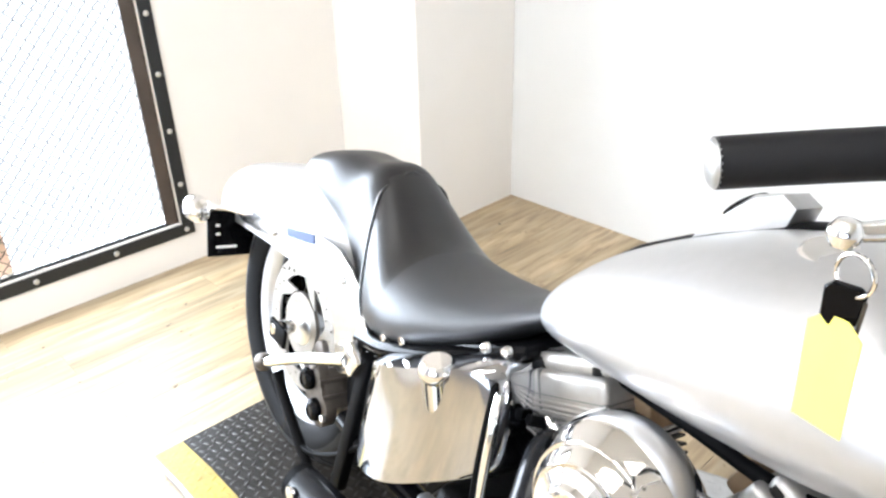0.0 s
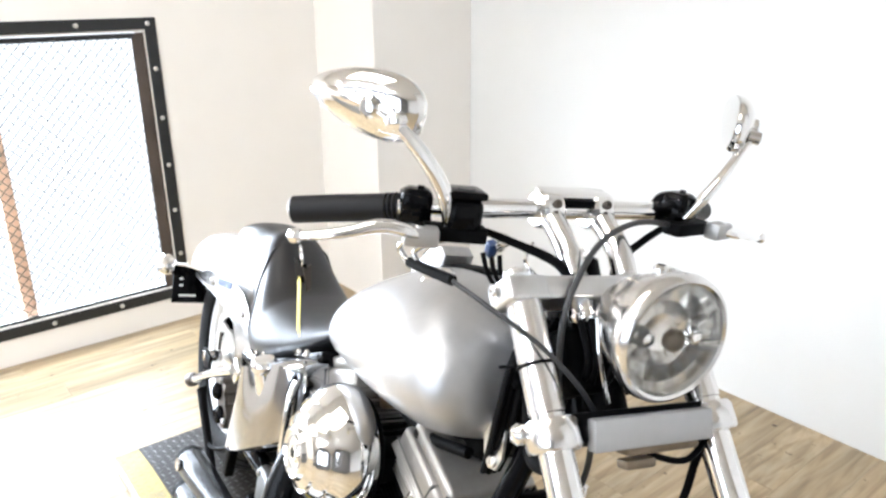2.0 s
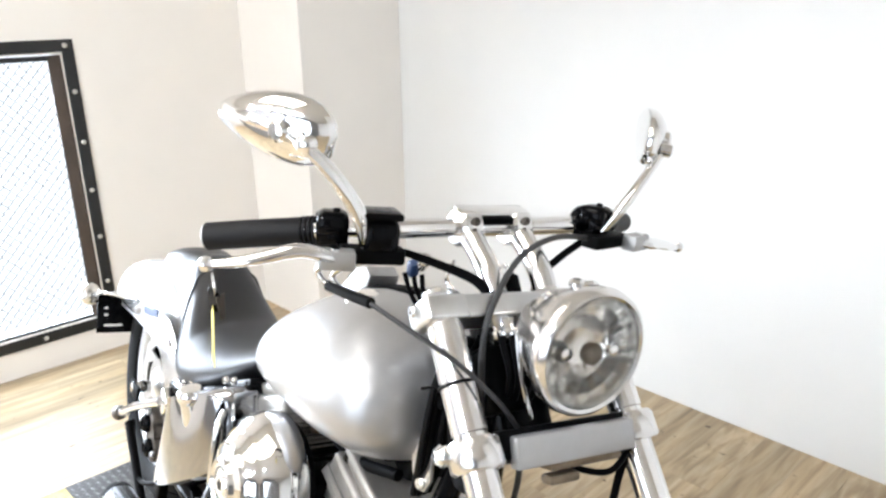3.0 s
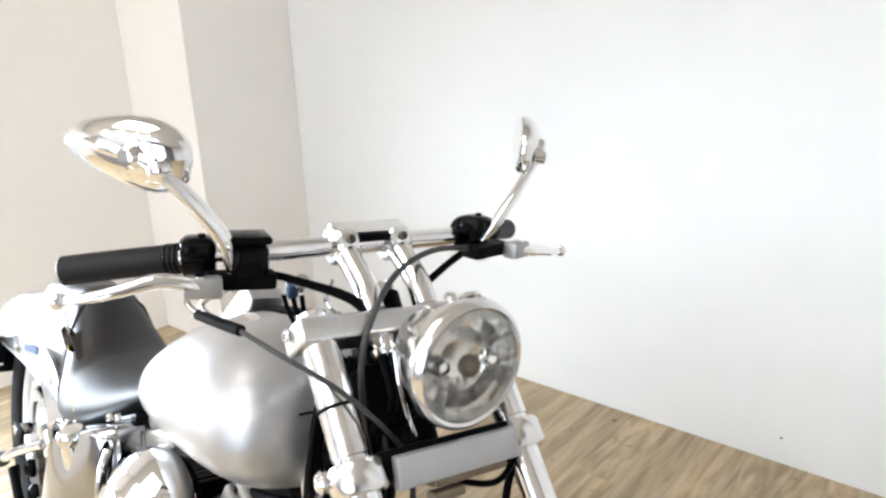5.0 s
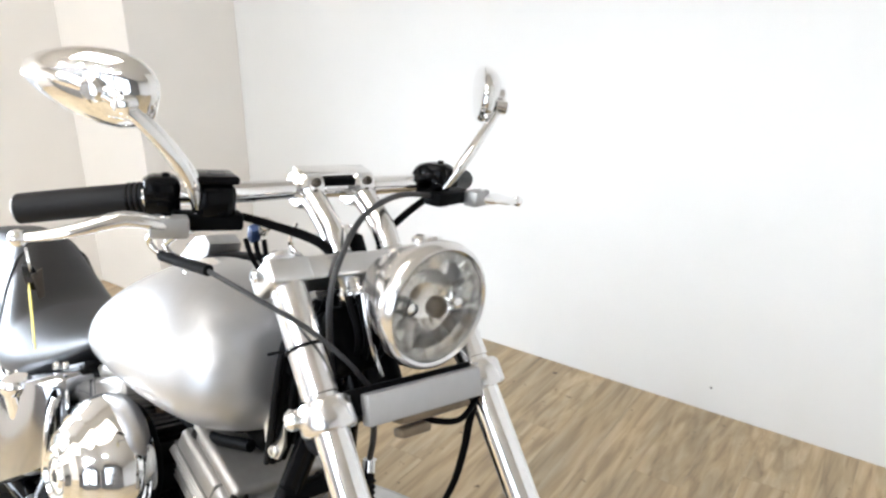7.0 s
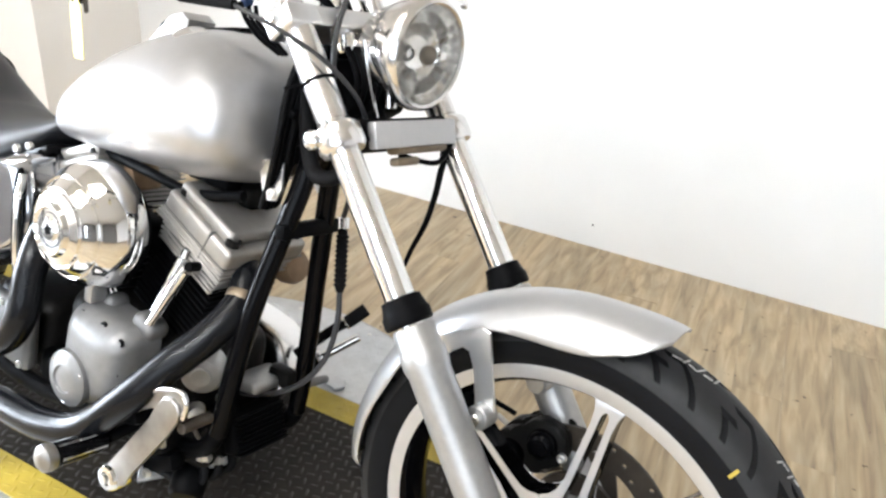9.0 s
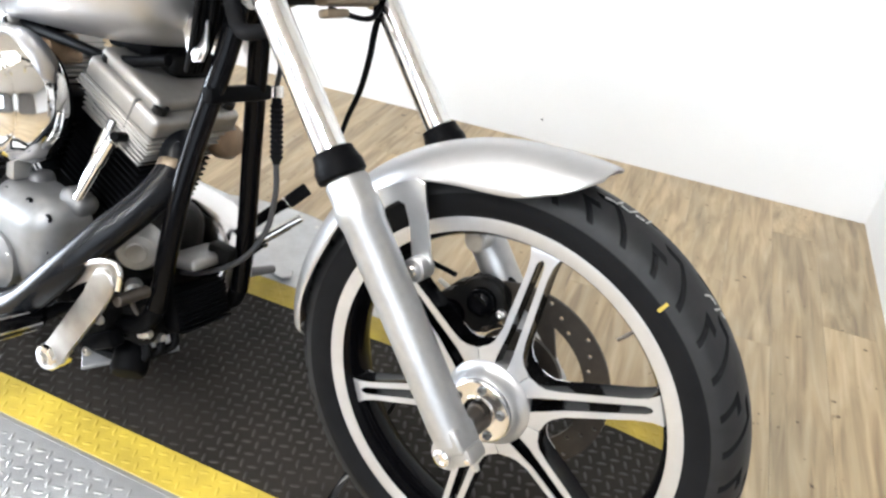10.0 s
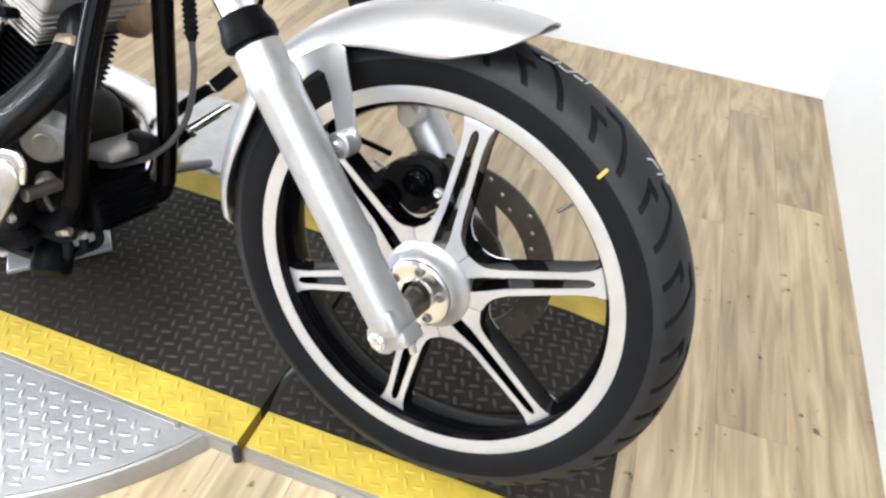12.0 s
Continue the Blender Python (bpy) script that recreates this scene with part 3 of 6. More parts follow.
FRONT = wheel_frame((0.0235, 0.134, 0.3575), (0.179, 0.969, -0.169)) @ Matrix.Scale(1.009, 4)


def tyre_mesh(m, rim, outer, half, repeats, depth=0.0045, steps=40):
    """Tyre whose cross rows slant over the tread, so that the cut grooves follow them."""
    prof = [(rim - 0.004, half * 0.72), (rim + 0.006, half * 0.88), (rim + (outer - rim) * 0.28, half * 0.985), (rim + (outer - rim) * 0.48, half), (rim + (outer - rim) * 0.68, half * 0.91), (rim + (outer - rim) * 0.82, half * 0.74), (rim + (outer - rim) * 0.93, half * 0.48), (outer - 0.0012, half * 0.22), (outer, 0)]
    line = spline([(r, h, 0) for r, h in prof], 6)
    line = line + [Vector((p.x, -p.y, 0)) for p in line[-2::-1]]
    k = len(line)
    n = repeats * steps
    shoulder = rim + (outer - rim) * 0.47
    bm = bmesh.new()
    rings, deep = [], []
    for i in range(n):
        ring, low = [], []
        for p in line:
            r, h = p.x, p.y
            u = abs(h) / half
            q = (i + (steps // 2 if h > 0 else 0)) % steps
            # a long slanted cut with a hooked end, and a short one between
            long_cut = q < 3 and 0.16 < u < 0.93
            hook = q < 11 and 0.16 < u < 0.27
            short_cut = 20 <= q < 23 and 0.52 < u < 0.93
            barb = 14 <= q < 23 and 0.52 < u < 0.60
            sunk = r > shoulder + 0.002 and (long_cut or hook or short_cut or barb)
            a = 2 * math.pi * (i - 0.55 * steps * min(u, 0.95)) / n
            if sunk:
                r -= depth
            ring.append(bm.verts.new(m @ Vector((r * math.cos(a), r * math.sin(a), h))))
            low.append(sunk)
        rings.append(ring)
        deep.append(low)
    for i in range(n):
        i2 = (i + 1) % n
        a, b = rings[i], rings[i2]
        for j in range(k - 1):
            fc = bm.faces.new((a[j], a[j + 1], b[j + 1], b[j]))
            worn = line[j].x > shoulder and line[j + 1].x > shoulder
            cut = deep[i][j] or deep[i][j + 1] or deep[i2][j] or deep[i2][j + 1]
            # Cut faces take the darker rubber, which paints shade into the grooves
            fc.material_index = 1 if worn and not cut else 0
    return bm


def spoke_outline(r0, r1, rs, w0, w1, s0, s1):
    pts = [(r0, -w0), (r0 + (r1 - r0) * 0.25, -w0 * 0.98), (r0 + (r1 - r0) * 0.8, -w1 * 0.80), (r1 * 0.985, -w1 * 1.25), (r1, -w1 * 1.6), (r1, w1 * 1.6), (r1 * 0.985, w1 * 1.25), (r0 + (r1 - r0) * 0.8, w1 * 0.80), (r0 + (r1 - r0) * 0.25, w0 * 0.98), (r0, w0), (r0, s0)]
    pts += [(rs + s1 * math.sin(a), s1 * math.cos(a)) for a in (math.pi * k / 6 for k in range(7))]
    return pts + [(r0, -s0)]


def star_spoke():
    """A split spoke that widens at the hub until it meets its neighbours."""
    half = [(0.040, 0.0230), (0.0710, 0.04095), (0.0735, 0.0350), (0.0800, 0.0272), (0.091, 0.0206), (0.110, 0.0168), (0.205, 0.0148), (0.226, 0.0152), (0.235, 0.0180), (0.2405, 0.024)]
    slot = [(0.046, 0.0098), (0.084, 0.0098), (0.110, 0.0082), (0.220, 0.0068), (0.2275, 0.0042), (0.2305, 0.0)]
    return [(x, -y) for x, y in half] + [(x, y) for x, y in half[::-1]] + [(0.040, 0.0098)] + slot + [(x, -y) for x, y in slot[-2::-1]] + [(0.040, -0.0098)]


def front_wheel():
    m = FRONT
    bm = lathe(bmesh.new(), [(0.271, 0.033), (0.268, 0.039), (0.262, 0.040), (0.2475, 0.036), (0.244, 0.030), (0.239, 0.022), (0.236, 0.0), (0.239, -0.022), (0.244, -0.030), (0.2475, -0.036), (0.262, -0.040), (0.268, -0.039), (0.271, -0.033), (0.266, -0.02), (0.262, 0.0), (0.266, 0.02)], ID, 96, closed=True)
    for fc in bm.faces:
        p = fc.calc_center_median()
        fc.material_index = 0 if abs(p.z) > 0.0335 else 1
    w = part("front_wheel", bm, [WHEEL_ALLOY, GLOSS_BLACK], bike, "six-spoke alloy wheel with machined faces", m)
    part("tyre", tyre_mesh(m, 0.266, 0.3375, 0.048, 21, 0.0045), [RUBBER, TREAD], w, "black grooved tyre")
    bm = bmesh.new()
    for k in range(6):
        a = 25 + 60 * k
        b2 = bmesh.new()
        prism(b2, star_spoke(), 0.034, rz(a) @ at(0, 0, -0.010), 0.0012, 2)
        for v in b2.verts:   # the spokes rise towards the hub
            r = math.hypot(v.co.x, v.co.y)
            v.co.z += 0.022 * max(0, 1 - r / 0.125) ** 1.3
        b2.normal_update()
        for fc in b2.faces:
            fc.material_index = 0 if fc.normal.z > 0.75 else 1
        part("spoke", b2, [WHEEL_ALLOY, GLOSS_BLACK], w, "", m)
    bm.free()
    part("hub", lathe(bmesh.new(), [(0.0, 0.036), (0.0460, 0.036), (0.0475, 0.056), (0.0495, 0.0545), (0.0515, 0.0480), (0.0545, 0.0420), (0.0585, 0.0378), (0.0625, 0.0352), (0.0640, 0.0335), (0.0640, 0.029), (0.053, 0.0), (0.040, -0.03), (0.040, -0.055), (0, -0.055)], ID, 72), WHEEL_ALLOY, w, "machined conical hub", m, angle=60)
    part("hub_flange", lathe(bmesh.new(), [(0.0215, 0.0400), (0.0215, 0.0610), (0.0225, 0.0625), (0.0440, 0.0625), (0.0465, 0.0605), (0.0465, 0.0400)], ID, 56, closed=True), POLISHED, w, "polished hub flange", m)
    part("hub_cap", lathe(bmesh.new(), [(0.0210, 0.0450), (0.0205, 0.0570), (0.0150, 0.0570), (0.0150, 0.045)], ID, 32, closed=True), BLACK, w, "black bearing seal", m)
    part("bearing_ring", lathe(bmesh.new(), [(0.0207, 0.0580), (0.0210, 0.0650), (0.0238, 0.0655), (0.0248, 0.0630), (0.0248, 0.0600)], ID, 40, closed=True), CHROME, w, "thin chrome ring", m)
    part("axle_spacer", lathe(bmesh.new(), [(0.0, 0.046), (0.0140, 0.046), (0.0140, 0.066), (0.0120, 0.068), (0.0120, 0.092), (0.0, 0.093)], ID, 32), STEEL, w, "dark axle spacer", m)
    for k in range(5):
        a = radians(72 * k + 20)
        part("bolt", lathe(bmesh.new(), [(0.0066, 0.0615), (0.0066, 0.0650), (0.0052, 0.0665), (0.0036, 0.0660), (0.0030, 0.0635), (0, 0.0635)], at(0.0352 * math.cos(a), 0.0352 * math.sin(a), 0), 10), CAST, w, "", m)
    part("valve", tubes([(0.155, 0.185, 0.012), (0.147, 0.175, 0.016), (0.138, 0.166, 0.022)], 0.0026, 8), STEEL, w, "", m)
    part("paint_mark", boxes((0.014, 0.0042, 0.0016), rz(53.5) @ at(0.301, 0, 0.0474) @ ry(14) @ rz(8)), YELLOW, w, "yellow paint mark", m)
    for k, (a, h, turn, size) in enumerate(((77.0, 0.010, 20, 0.013), (75.2, 0.004, 75, 0.016), (73.6, 0.008, -15, 0.012), (72.0, 0.001, 70, 0.018), (70.2, 0.004, 15, 0.012), (68.4, -0.003, 80, 0.014), (50.2, 0.008, 65, 0.014), (48.6, 0.002, 10, 0.011), (46.8, 0.005, 70, 0.016), (45.0, -0.002, 20, 0.010))):
        r = 0.3384 - 0.26 * h * h / 0.048
        part("chalk_mark", boxes((0.0010, size, 0.0022), rz(a) @ at(r, 0, h) @ rx(turn)), CHALK, w, "whitish chalk stroke on the tread" if k == 0 else "", m)
    disc(w, m @ at(0, 0, -0.062), 0.146, 0.108, 0.056, DISC_SHADED, DISC_SHADED)
    return w


def disc(parent, m, outer, inner, hub, ring, centre):
    """Drilled brake disc with its carrier."""
    bm = bmesh.new()

    def loop(cx, cy, r, n):
        vs = [bm.verts.new((cx + r * math.cos(2 * math.pi * i / n), cy + r * math.sin(2 * math.pi * i / n), 0)) for i in range(n)]
        return [bm.edges.new((vs[i], vs[(i + 1) % n])) for i in range(n)]
    edges = loop(0, 0, outer, 72) + loop(0, 0, inner, 60)
    for k in range(36):
        a = 2 * math.pi * k / 36
        rr = inner + (outer - inner) * (0.25, 0.5, 0.76)[k % 3]
        edges += loop(rr * math.cos(a), rr * math.sin(a), 0.0034, 8)
    bmesh.ops.triangle_fill(bm, use_beauty=True, use_dissolve=False, edges=edges)
    ext = bmesh.ops.extrude_face_region(bm, geom=list(bm.faces))
    bmesh.ops.translate(bm, verts=[v for v in ext["geom"] if isinstance(v, bmesh.types.BMVert)], vec=(0, 0, 0.005))
    d = part("brake_disc", bm, ring, parent, "drilled steel brake disc", m)
    for k in range(5):
        bm = bmesh.new()
        arc = [radians(72 * k + x) for x in (0, 6, 12, 18, 24)]
        prism(bm, [(inner * 1.03 * math.cos(a), inner * 1.03 * math.sin(a)) for a in arc] + [(hub * 1.35 * math.cos(a - 0.45), hub * 1.35 * math.sin(a - 0.45)) for a in arc[::-1]], 0.006, at(0, 0, -0.001), 0.001, 1)
        part("carrier_arm", bm, centre, d, "", m)
    part("carrier", lathe(bmesh.new(), [(hub * 1.3, -0.002), (hub * 1.3, 0.007), (hub, 0.008), (hub * 0.6, 0.004), (hub * 0.6, -0.002)], ID, 36, closed=True), centre, d, "", m)


def fork():
    for s in (-1, 1):
        y = 0.118 * s
        top = leg(0.962, y)
        part("fork_tube", rod(top, leg(0.60, y), 0.0205, 28), CHROME, bike, "chrome upper fork tube", FORK)
        # cover of the upper tube between the clamps
        part("tube_cover", rod(leg(0.945, y), leg(0.84, y), 0.0222, 28), POLISHED, bike, "polished fork tube cover", FORK)
        h = (leg(0.352, y) - leg(0.625, y)).length
        prof = [(0, 0), (0.026, 0), (0.0285, 0.004), (0.0285, 0.03), (0.031, 0.034), (0.031, 0.052), (0.0285, 0.062), (0.0278, h * 0.55), (0.0272, h * 0.93), (0.0255, h), (0, h)]
        part("fork_slider", lathe(bmesh.new(), prof, along(leg(0.625, y, 0.004), leg(0.352, y, 0.004)), 14), BRUSHED, bike, "brushed aluminium lower fork leg", FORK, angle=50)
        part("fork_boot", lathe(bmesh.new(), [(0.021, -0.002), (0.0265, 0.0), (0.0275, 0.006), (0.0300, 0.016), (0.0325, 0.020), (0.0325, 0.033), (0.030, 0.036), (0.021, 0.036)], along(leg(0.652, y), leg(0.5, y)), 28, closed=True), BLACK, bike, "black rubber dust boot", FORK)
        # axle lug at the foot of the leg
        part("axle_clamp", lathe(bmesh.new(), [(0, -0.017), (0.019, -0.017), (0.021, -0.014), (0.021, 0.014), (0.019, 0.017), (0, 0.017)], at(0.022, y, 0.336) @ WHEEL, 24), BRUSHED, bike, "", FORK)
        part("axle_nut", lathe(bmesh.new(), [(0, 0.016), (0.011, 0.016), (0.012, 0.02), (0.012, 0.024), (0.008, 0.026), (0.006, 0.022), (0, 0.022)], at(0.022, y, 0.336) @ rx(90 if s < 0 else -90), 12), CHROME, bike, "", FORK)
        part("clamp_half", boxes((0.030, 0.036, 0.022), at(0.046, y, 0.346) @ ry(-RAKE), 0.005, 2), BRUSHED, bike, "", FORK)
        part("clamp_stud", rod((0.050, y, 0.350), (0.062, y, 0.328), 0.005, 10), ZINC, bike, "", FORK)
        part("foot_cap", boxes((0.043, 0.044, 0.036), at(*leg(0.357, y, 0.007)) @ ry(-RAKE), 0.006, 3), BRUSHED, bike, "", FORK, angle=50)
        for dy in (-0.013, 0.013):
            part("foot_bolt", bolt(leg(0.350, y + dy, 0.030), DOWN, 0.0065, 0.007), CHROME, bike, "", FORK)
        # cast tabs that carry the fender
        for z in (0.55, 0.515):
            p = leg(z, y, 0.022)
            part("fender_tab", lathe(bmesh.new(), [(0, -0.012), (0.010, -0.012), (0.012, -0.009), (0.012, 0.009), (0.010, 0.012), (0, 0.012)], at(*p) @ WHEEL, 16), BRUSHED, bike, "", FORK)
        part("fender_bolt", bolt(leg(0.535, 0.118 * s + 0.013 * s, 0.022), (0, s, 0), 0.007, 0.006), CHROME, bike, "", FORK)
    part("front_axle", rod((0.022, -0.12, 0.336), (0.022, 0.12, 0.336), 0.009), STEEL, bike, "", FORK)
    tilt = at(*leg(0.951, -0.012, -0.004)) @ ry(-RAKE)
    # upper clamp: a bar with rounded lugs round the tubes
    bm = boxes((0.050, 0.228, 0.030), tilt, 0.004, 3)
    part("upper_clamp", bm, MACHINED, bike, "satin upper triple clamp", FORK)
    for s in (-1, 1):
        part("clamp_lug", boxes((0.054, 0.056 if s < 0 else 0.046, 0.032), at(*leg(0.951, 0.120 * s if s < 0 else 0.110, -0.004)) @ ry(-RAKE), 0.005, 3), MACHINED, bike, "", FORK)
        part("tube_cap", lathe(bmesh.new(), [(0.019, 0.014), (0.019, 0.019), (0.013, 0.023), (0, 0.024)], at(*leg(0.958, 0.118 * s)) @ ry(-RAKE), 24), CHROME, bike, "", FORK)
        part("pinch_bolt", bolt(leg(0.953, 0.149 * s, -0.010), (0, s, 0), 0.008, 0.006), CHROME, bike, "", FORK)
        part("clamp_lug", lathe(bmesh.new(), [(0.0, -0.018), (0.029, -0.018), (0.0325, -0.013), (0.0325, 0.013), (0.029, 0.018), (0, 0.018)], at(*leg(0.822, 0.118 * s)) @ ry(-RAKE), 28), POLISHED, bike, "", FORK)
        part("pinch_bolt", lathe(bmesh.new(), [(0.013, 0), (0.013, 0.008), (0.009, 0.013), (0, 0.015)], along(leg(0.818, 0.146 * s, -0.020), leg(0.818, 0.3 * s, -0.05)), 18), CHROME, bike, "", FORK)
    # lower clamp: black casting with a satin cover in front
    part("lower_clamp", boxes((0.048, 0.20, 0.034), at(*leg(0.822, 0, -0.006)) @ ry(-RAKE), 0.005), BLACK, bike, "", FORK)
    part("clamp_cover", boxes((0.016, 0.176, 0.037), at(*leg(0.832, 0.004, 0.032)) @ ry(-18), 0.003), SATIN, bike, "satin silver clamp cover", FORK)
    part("lamp_bracket", boxes((0.028, 0.110, 0.013), at(*leg(0.809, 0.018, 0.012)) @ ry(-18), 0.006, 2), COPPER, bike, "tan metal lamp bracket", FORK)
    part("bracket_lip", boxes((0.020, 0.045, 0.012), at(*leg(0.794, -0.015, 0.006)) @ ry(-18), 0.004, 2), COPPER, bike, "", FORK)
    part("steering_stem", rod(Vector((-0.545, 0, 0.975)), Vector((-0.42, 0, 0.80)), 0.026, 24), BLACK, bike, "", FORK)
    part("stem_nut", lathe(bmesh.new(), [(0, 0.0), (0.020, 0.0), (0.022, 0.006), (0.018, 0.014), (0, 0.016)], at(*(leg(0.975, 0, -0.035))) @ ry(-RAKE), 20), CHROME, bike, "", FORK)


def ease(u, xs, ys):
    """Interpolated value, averaged over a short stretch so that no corner shows."""
    return sum(np.interp(u + o, xs, ys) for o in (-0.04, -0.02, 0, 0.02, 0.04)) / 5 if 0.06 < u < 0.94 else np.interp(u, xs, ys)


def front_fender():
    bm = bmesh.new()
    rings = []
    n = 80
    for i in range(n + 1):
        u = i / n
        a = radians(77 + (186 - 77) * u)
        r = np.interp(u, [0, 0.12, 0.3, 0.7, 1.0], [0.392, 0.381, 0.371, 0.357, 0.350])
        half = ease(u, [0, 0.015, 0.04, 0.1, 0.5, 0.9, 0.98, 1.0], [0.030, 0.046, 0.057, 0.063, 0.064, 0.060, 0.050, 0.036])
        skirt = ease(u, [0, 0.03, 0.08, 0.16, 0.24, 0.34, 0.5, 0.7, 1.0], [0.008, 0.028, 0.048, 0.056, 0.050, 0.038, 0.034, 0.046, 0.034])
        out, inn = [], []
        for k in range(-10, 11):
            b = k / 10
            y = half * math.sin(b * 1.35) / math.sin(1.35)
            d = skirt * (1 - math.cos(b * 1.35)) / (1 - math.cos(1.35))
            for lst, rr in ((out, r - d), (inn, r - d - 0.0025)):
                lst.append(Vector((rr * math.cos(a), y if lst is out else y * 0.965, 0.337 + rr * math.sin(a))))
        rings.append(out + inn[::-1])
    loft(bm, rings)
    part("front_fender", bm, SATIN, bike, "satin silver front fender", FORK, angle=60)
    for s in (-1, 1):
        # stamped bracket from the fender down to the leg
        y = 0.066 * s
        m = at(0, y, 0) @ WHEEL if s < 0 else at(0, y + 0.004, 0) @ WHEEL
        outline = [(-0.218, 0.588), (-0.184, 0.610), (-0.152, 0.632), (-0.136, 0.643), (-0.121, 0.640), (-0.106, 0.590), (-0.090, 0.542), (-0.090, 0.524), (-0.104, 0.515), (-0.117, 0.521), (-0.122, 0.545), (-0.134, 0.585), (-0.145, 0.604), (-0.157, 0.605), (-0.172, 0.590), (-0.186, 0.572), (-0.204, 0.570)]
        part("fender_bracket", prism(bmesh.new(), outline, 0.004, m, 0.001, 1), MACHINED, bike, "machined fender bracket", FORK)
        part("fender_stay", rod((-0.104, 0.060 * s, 0.530), (-0.104, 0.088 * s, 0.530), 0.0165, 20), BRUSHED, bike, "", FORK)
        part("fender_bolt", bolt((-0.104, 0.088 * s, 0.530), (0, s, 0), 0.0075, 0.006), CHROME, bike, "", FORK)


def rounded(points, n=4):
    """A closed outline that runs smoothly through points."""
    ring = [Vector((x, y, 0)) for x, y in points]
    k = len(ring)
    line = spline(ring[-2:] + ring + ring[:3], n)
    return [(p.x, p.y) for p in line[2 * n:(k + 2) * n]]


def caliper(m, label, mat=None):
    """Two-piston caliper: two cast halves over the disc, a bridge, piston domes, pins, bolts and a bleed screw."""
    mat = mat or DARK_CAST
    shape = rounded([(-0.032, -0.052), (-0.010, -0.066), (0.018, -0.060), (0.034, -0.036), (0.030, 0.0), (0.034, 0.036), (0.018, 0.060), (-0.010, 0.066), (-0.032, 0.052), (-0.040, 0.024), (-0.032, 0.0), (-0.040, -0.024)])
    c = part("brake_caliper", prism(bmesh.new(), shape, 0.026, m @ at(0, 0, 0.008), 0.005, 2), mat, bike, label)
    part("inner_half", prism(bmesh.new(), shape, 0.022, m @ at(0, 0, -0.030), 0.006, 3), mat, c)
    part("bridge", boxes((0.016, 0.080, 0.050), m @ at(0.026, 0, 0.0), 0.004, 2), mat, c)
    dome = [(0.0225, 0), (0.0225, 0.008), (0.0200, 0.014), (0.0135, 0.018), (0.0120, 0.015), (0.0, 0.0145)]
    for dy in (-0.030, 0.030):
        for side in (m @ at(-0.004, dy, 0.033), m @ at(-0.004, dy, -0.029) @ rx(180)):
            part("piston_cap", lathe(bmesh.new(), dome, side, 28), GLOSS_BLACK, c, "gloss black piston dome")
        for z, turn in ((0.034, 0), (-0.030, 180)):
            part("bolt", lathe(bmesh.new(), [(0.007, 0), (0.007, 0.007), (0.004, 0.008), (0, 0.005)], m @ at(0.022, dy * 1.7, z) @ rx(turn), 10), ZINC, c)
        part("pad_pin", rod(m @ Vector((0.034, dy * 0.5, -0.03)), m @ Vector((0.034, dy * 0.5, 0.036)), 0.004, 8), STEEL, c)
    part("mount_ear", prism(bmesh.new(), rounded([(-0.016, -0.016), (0.014, -0.016), (0.018, 0.012), (0.0, 0.022), (-0.018, 0.012)]), 0.014, m @ at(-0.010, 0.078, -0.012), 0.003, 2), mat, c)
    part("bleed_screw", rod(m @ Vector((-0.030, 0.050, 0.022)), m @ Vector((-0.052, 0.062, 0.022)), 0.004, 8), ZINC, c)
    return c


def headlight():
    m = FORK @ at(-0.362, 0.012, 0.940) @ ry(90) @ Matrix.Scale(0.885, 4)
    bucket = part("headlight", lathe(bmesh.new(), [(0, -0.120), (0.030, -0.118), (0.050, -0.102), (0.064, -0.080), (0.075, -0.050), (0.081, -0.022), (0.081, -0.012), (0.078, -0.012), (0.076, -0.04), (0.05, -0.09), (0, -0.100)], ID, 48), POLISHED, bike, "round polished headlight", m)
    part("bezel", lathe(bmesh.new(), [(0.082, -0.020), (0.088, -0.016), (0.0895, -0.006), (0.087, 0.004), (0.081, 0.009), (0.077, 0.006), (0.076, 0.0), (0.079, -0.016)], ID, 64, closed=True), POLISHED, bucket, "", m)
    lens = part("lens", lathe(bmesh.new(), [(0.0765, 0.001), (0.074, 0.006), (0.06, 0.011), (0.035, 0.015), (0, 0.0165), (0, 0.0135), (0.035, 0.012), (0.06, 0.008), (0.074, 0.003), (0.0765, -0.002)], ID, 48), LENS, bucket, "clear glass lens", m)
    lens.visible_shadow = False
    # faceted reflector bowl
    bm = bmesh.new()
    prof = [(0.076, -0.004), (0.070, -0.020), (0.058, -0.036), (0.040, -0.050), (0.022, -0.058), (0.0, -0.060)]
    lathe(bm, prof, ID, 18)
    part("reflector", bm, REFLECTOR, bucket, "faceted mirror reflector bowl", m, angle=8)
    part("bulb_cap", lathe(bmesh.new(), [(0, 0.002), (0.008, 0.001), (0.0135, -0.004), (0.0150, -0.012), (0.0140, -0.026), (0, -0.028)], ID, 24), COPPER, bucket, "brownish bulb shield", m)
    for yy in (-0.036, 0.036):
        part("pilot_bulb", lathe(bmesh.new(), [(0, -0.014), (0.008, -0.016), (0.012, -0.024), (0.012, -0.045), (0, -0.046)], at(0.0, yy, 0), 18), CHROME, bucket, "", m)
    part("mount", rod((0.055, 0, -0.07), (0.10, 0, -0.06), 0.012), CHROME, bucket, "", m)
    part("top_nut", lathe(bmesh.new(), [(0.010, 0), (0.010, 0.006), (0.006, 0.010), (0, 0.010)], at(-0.076, 0, -0.05) @ ry(-90), 12), CHROME, bucket, "", m)


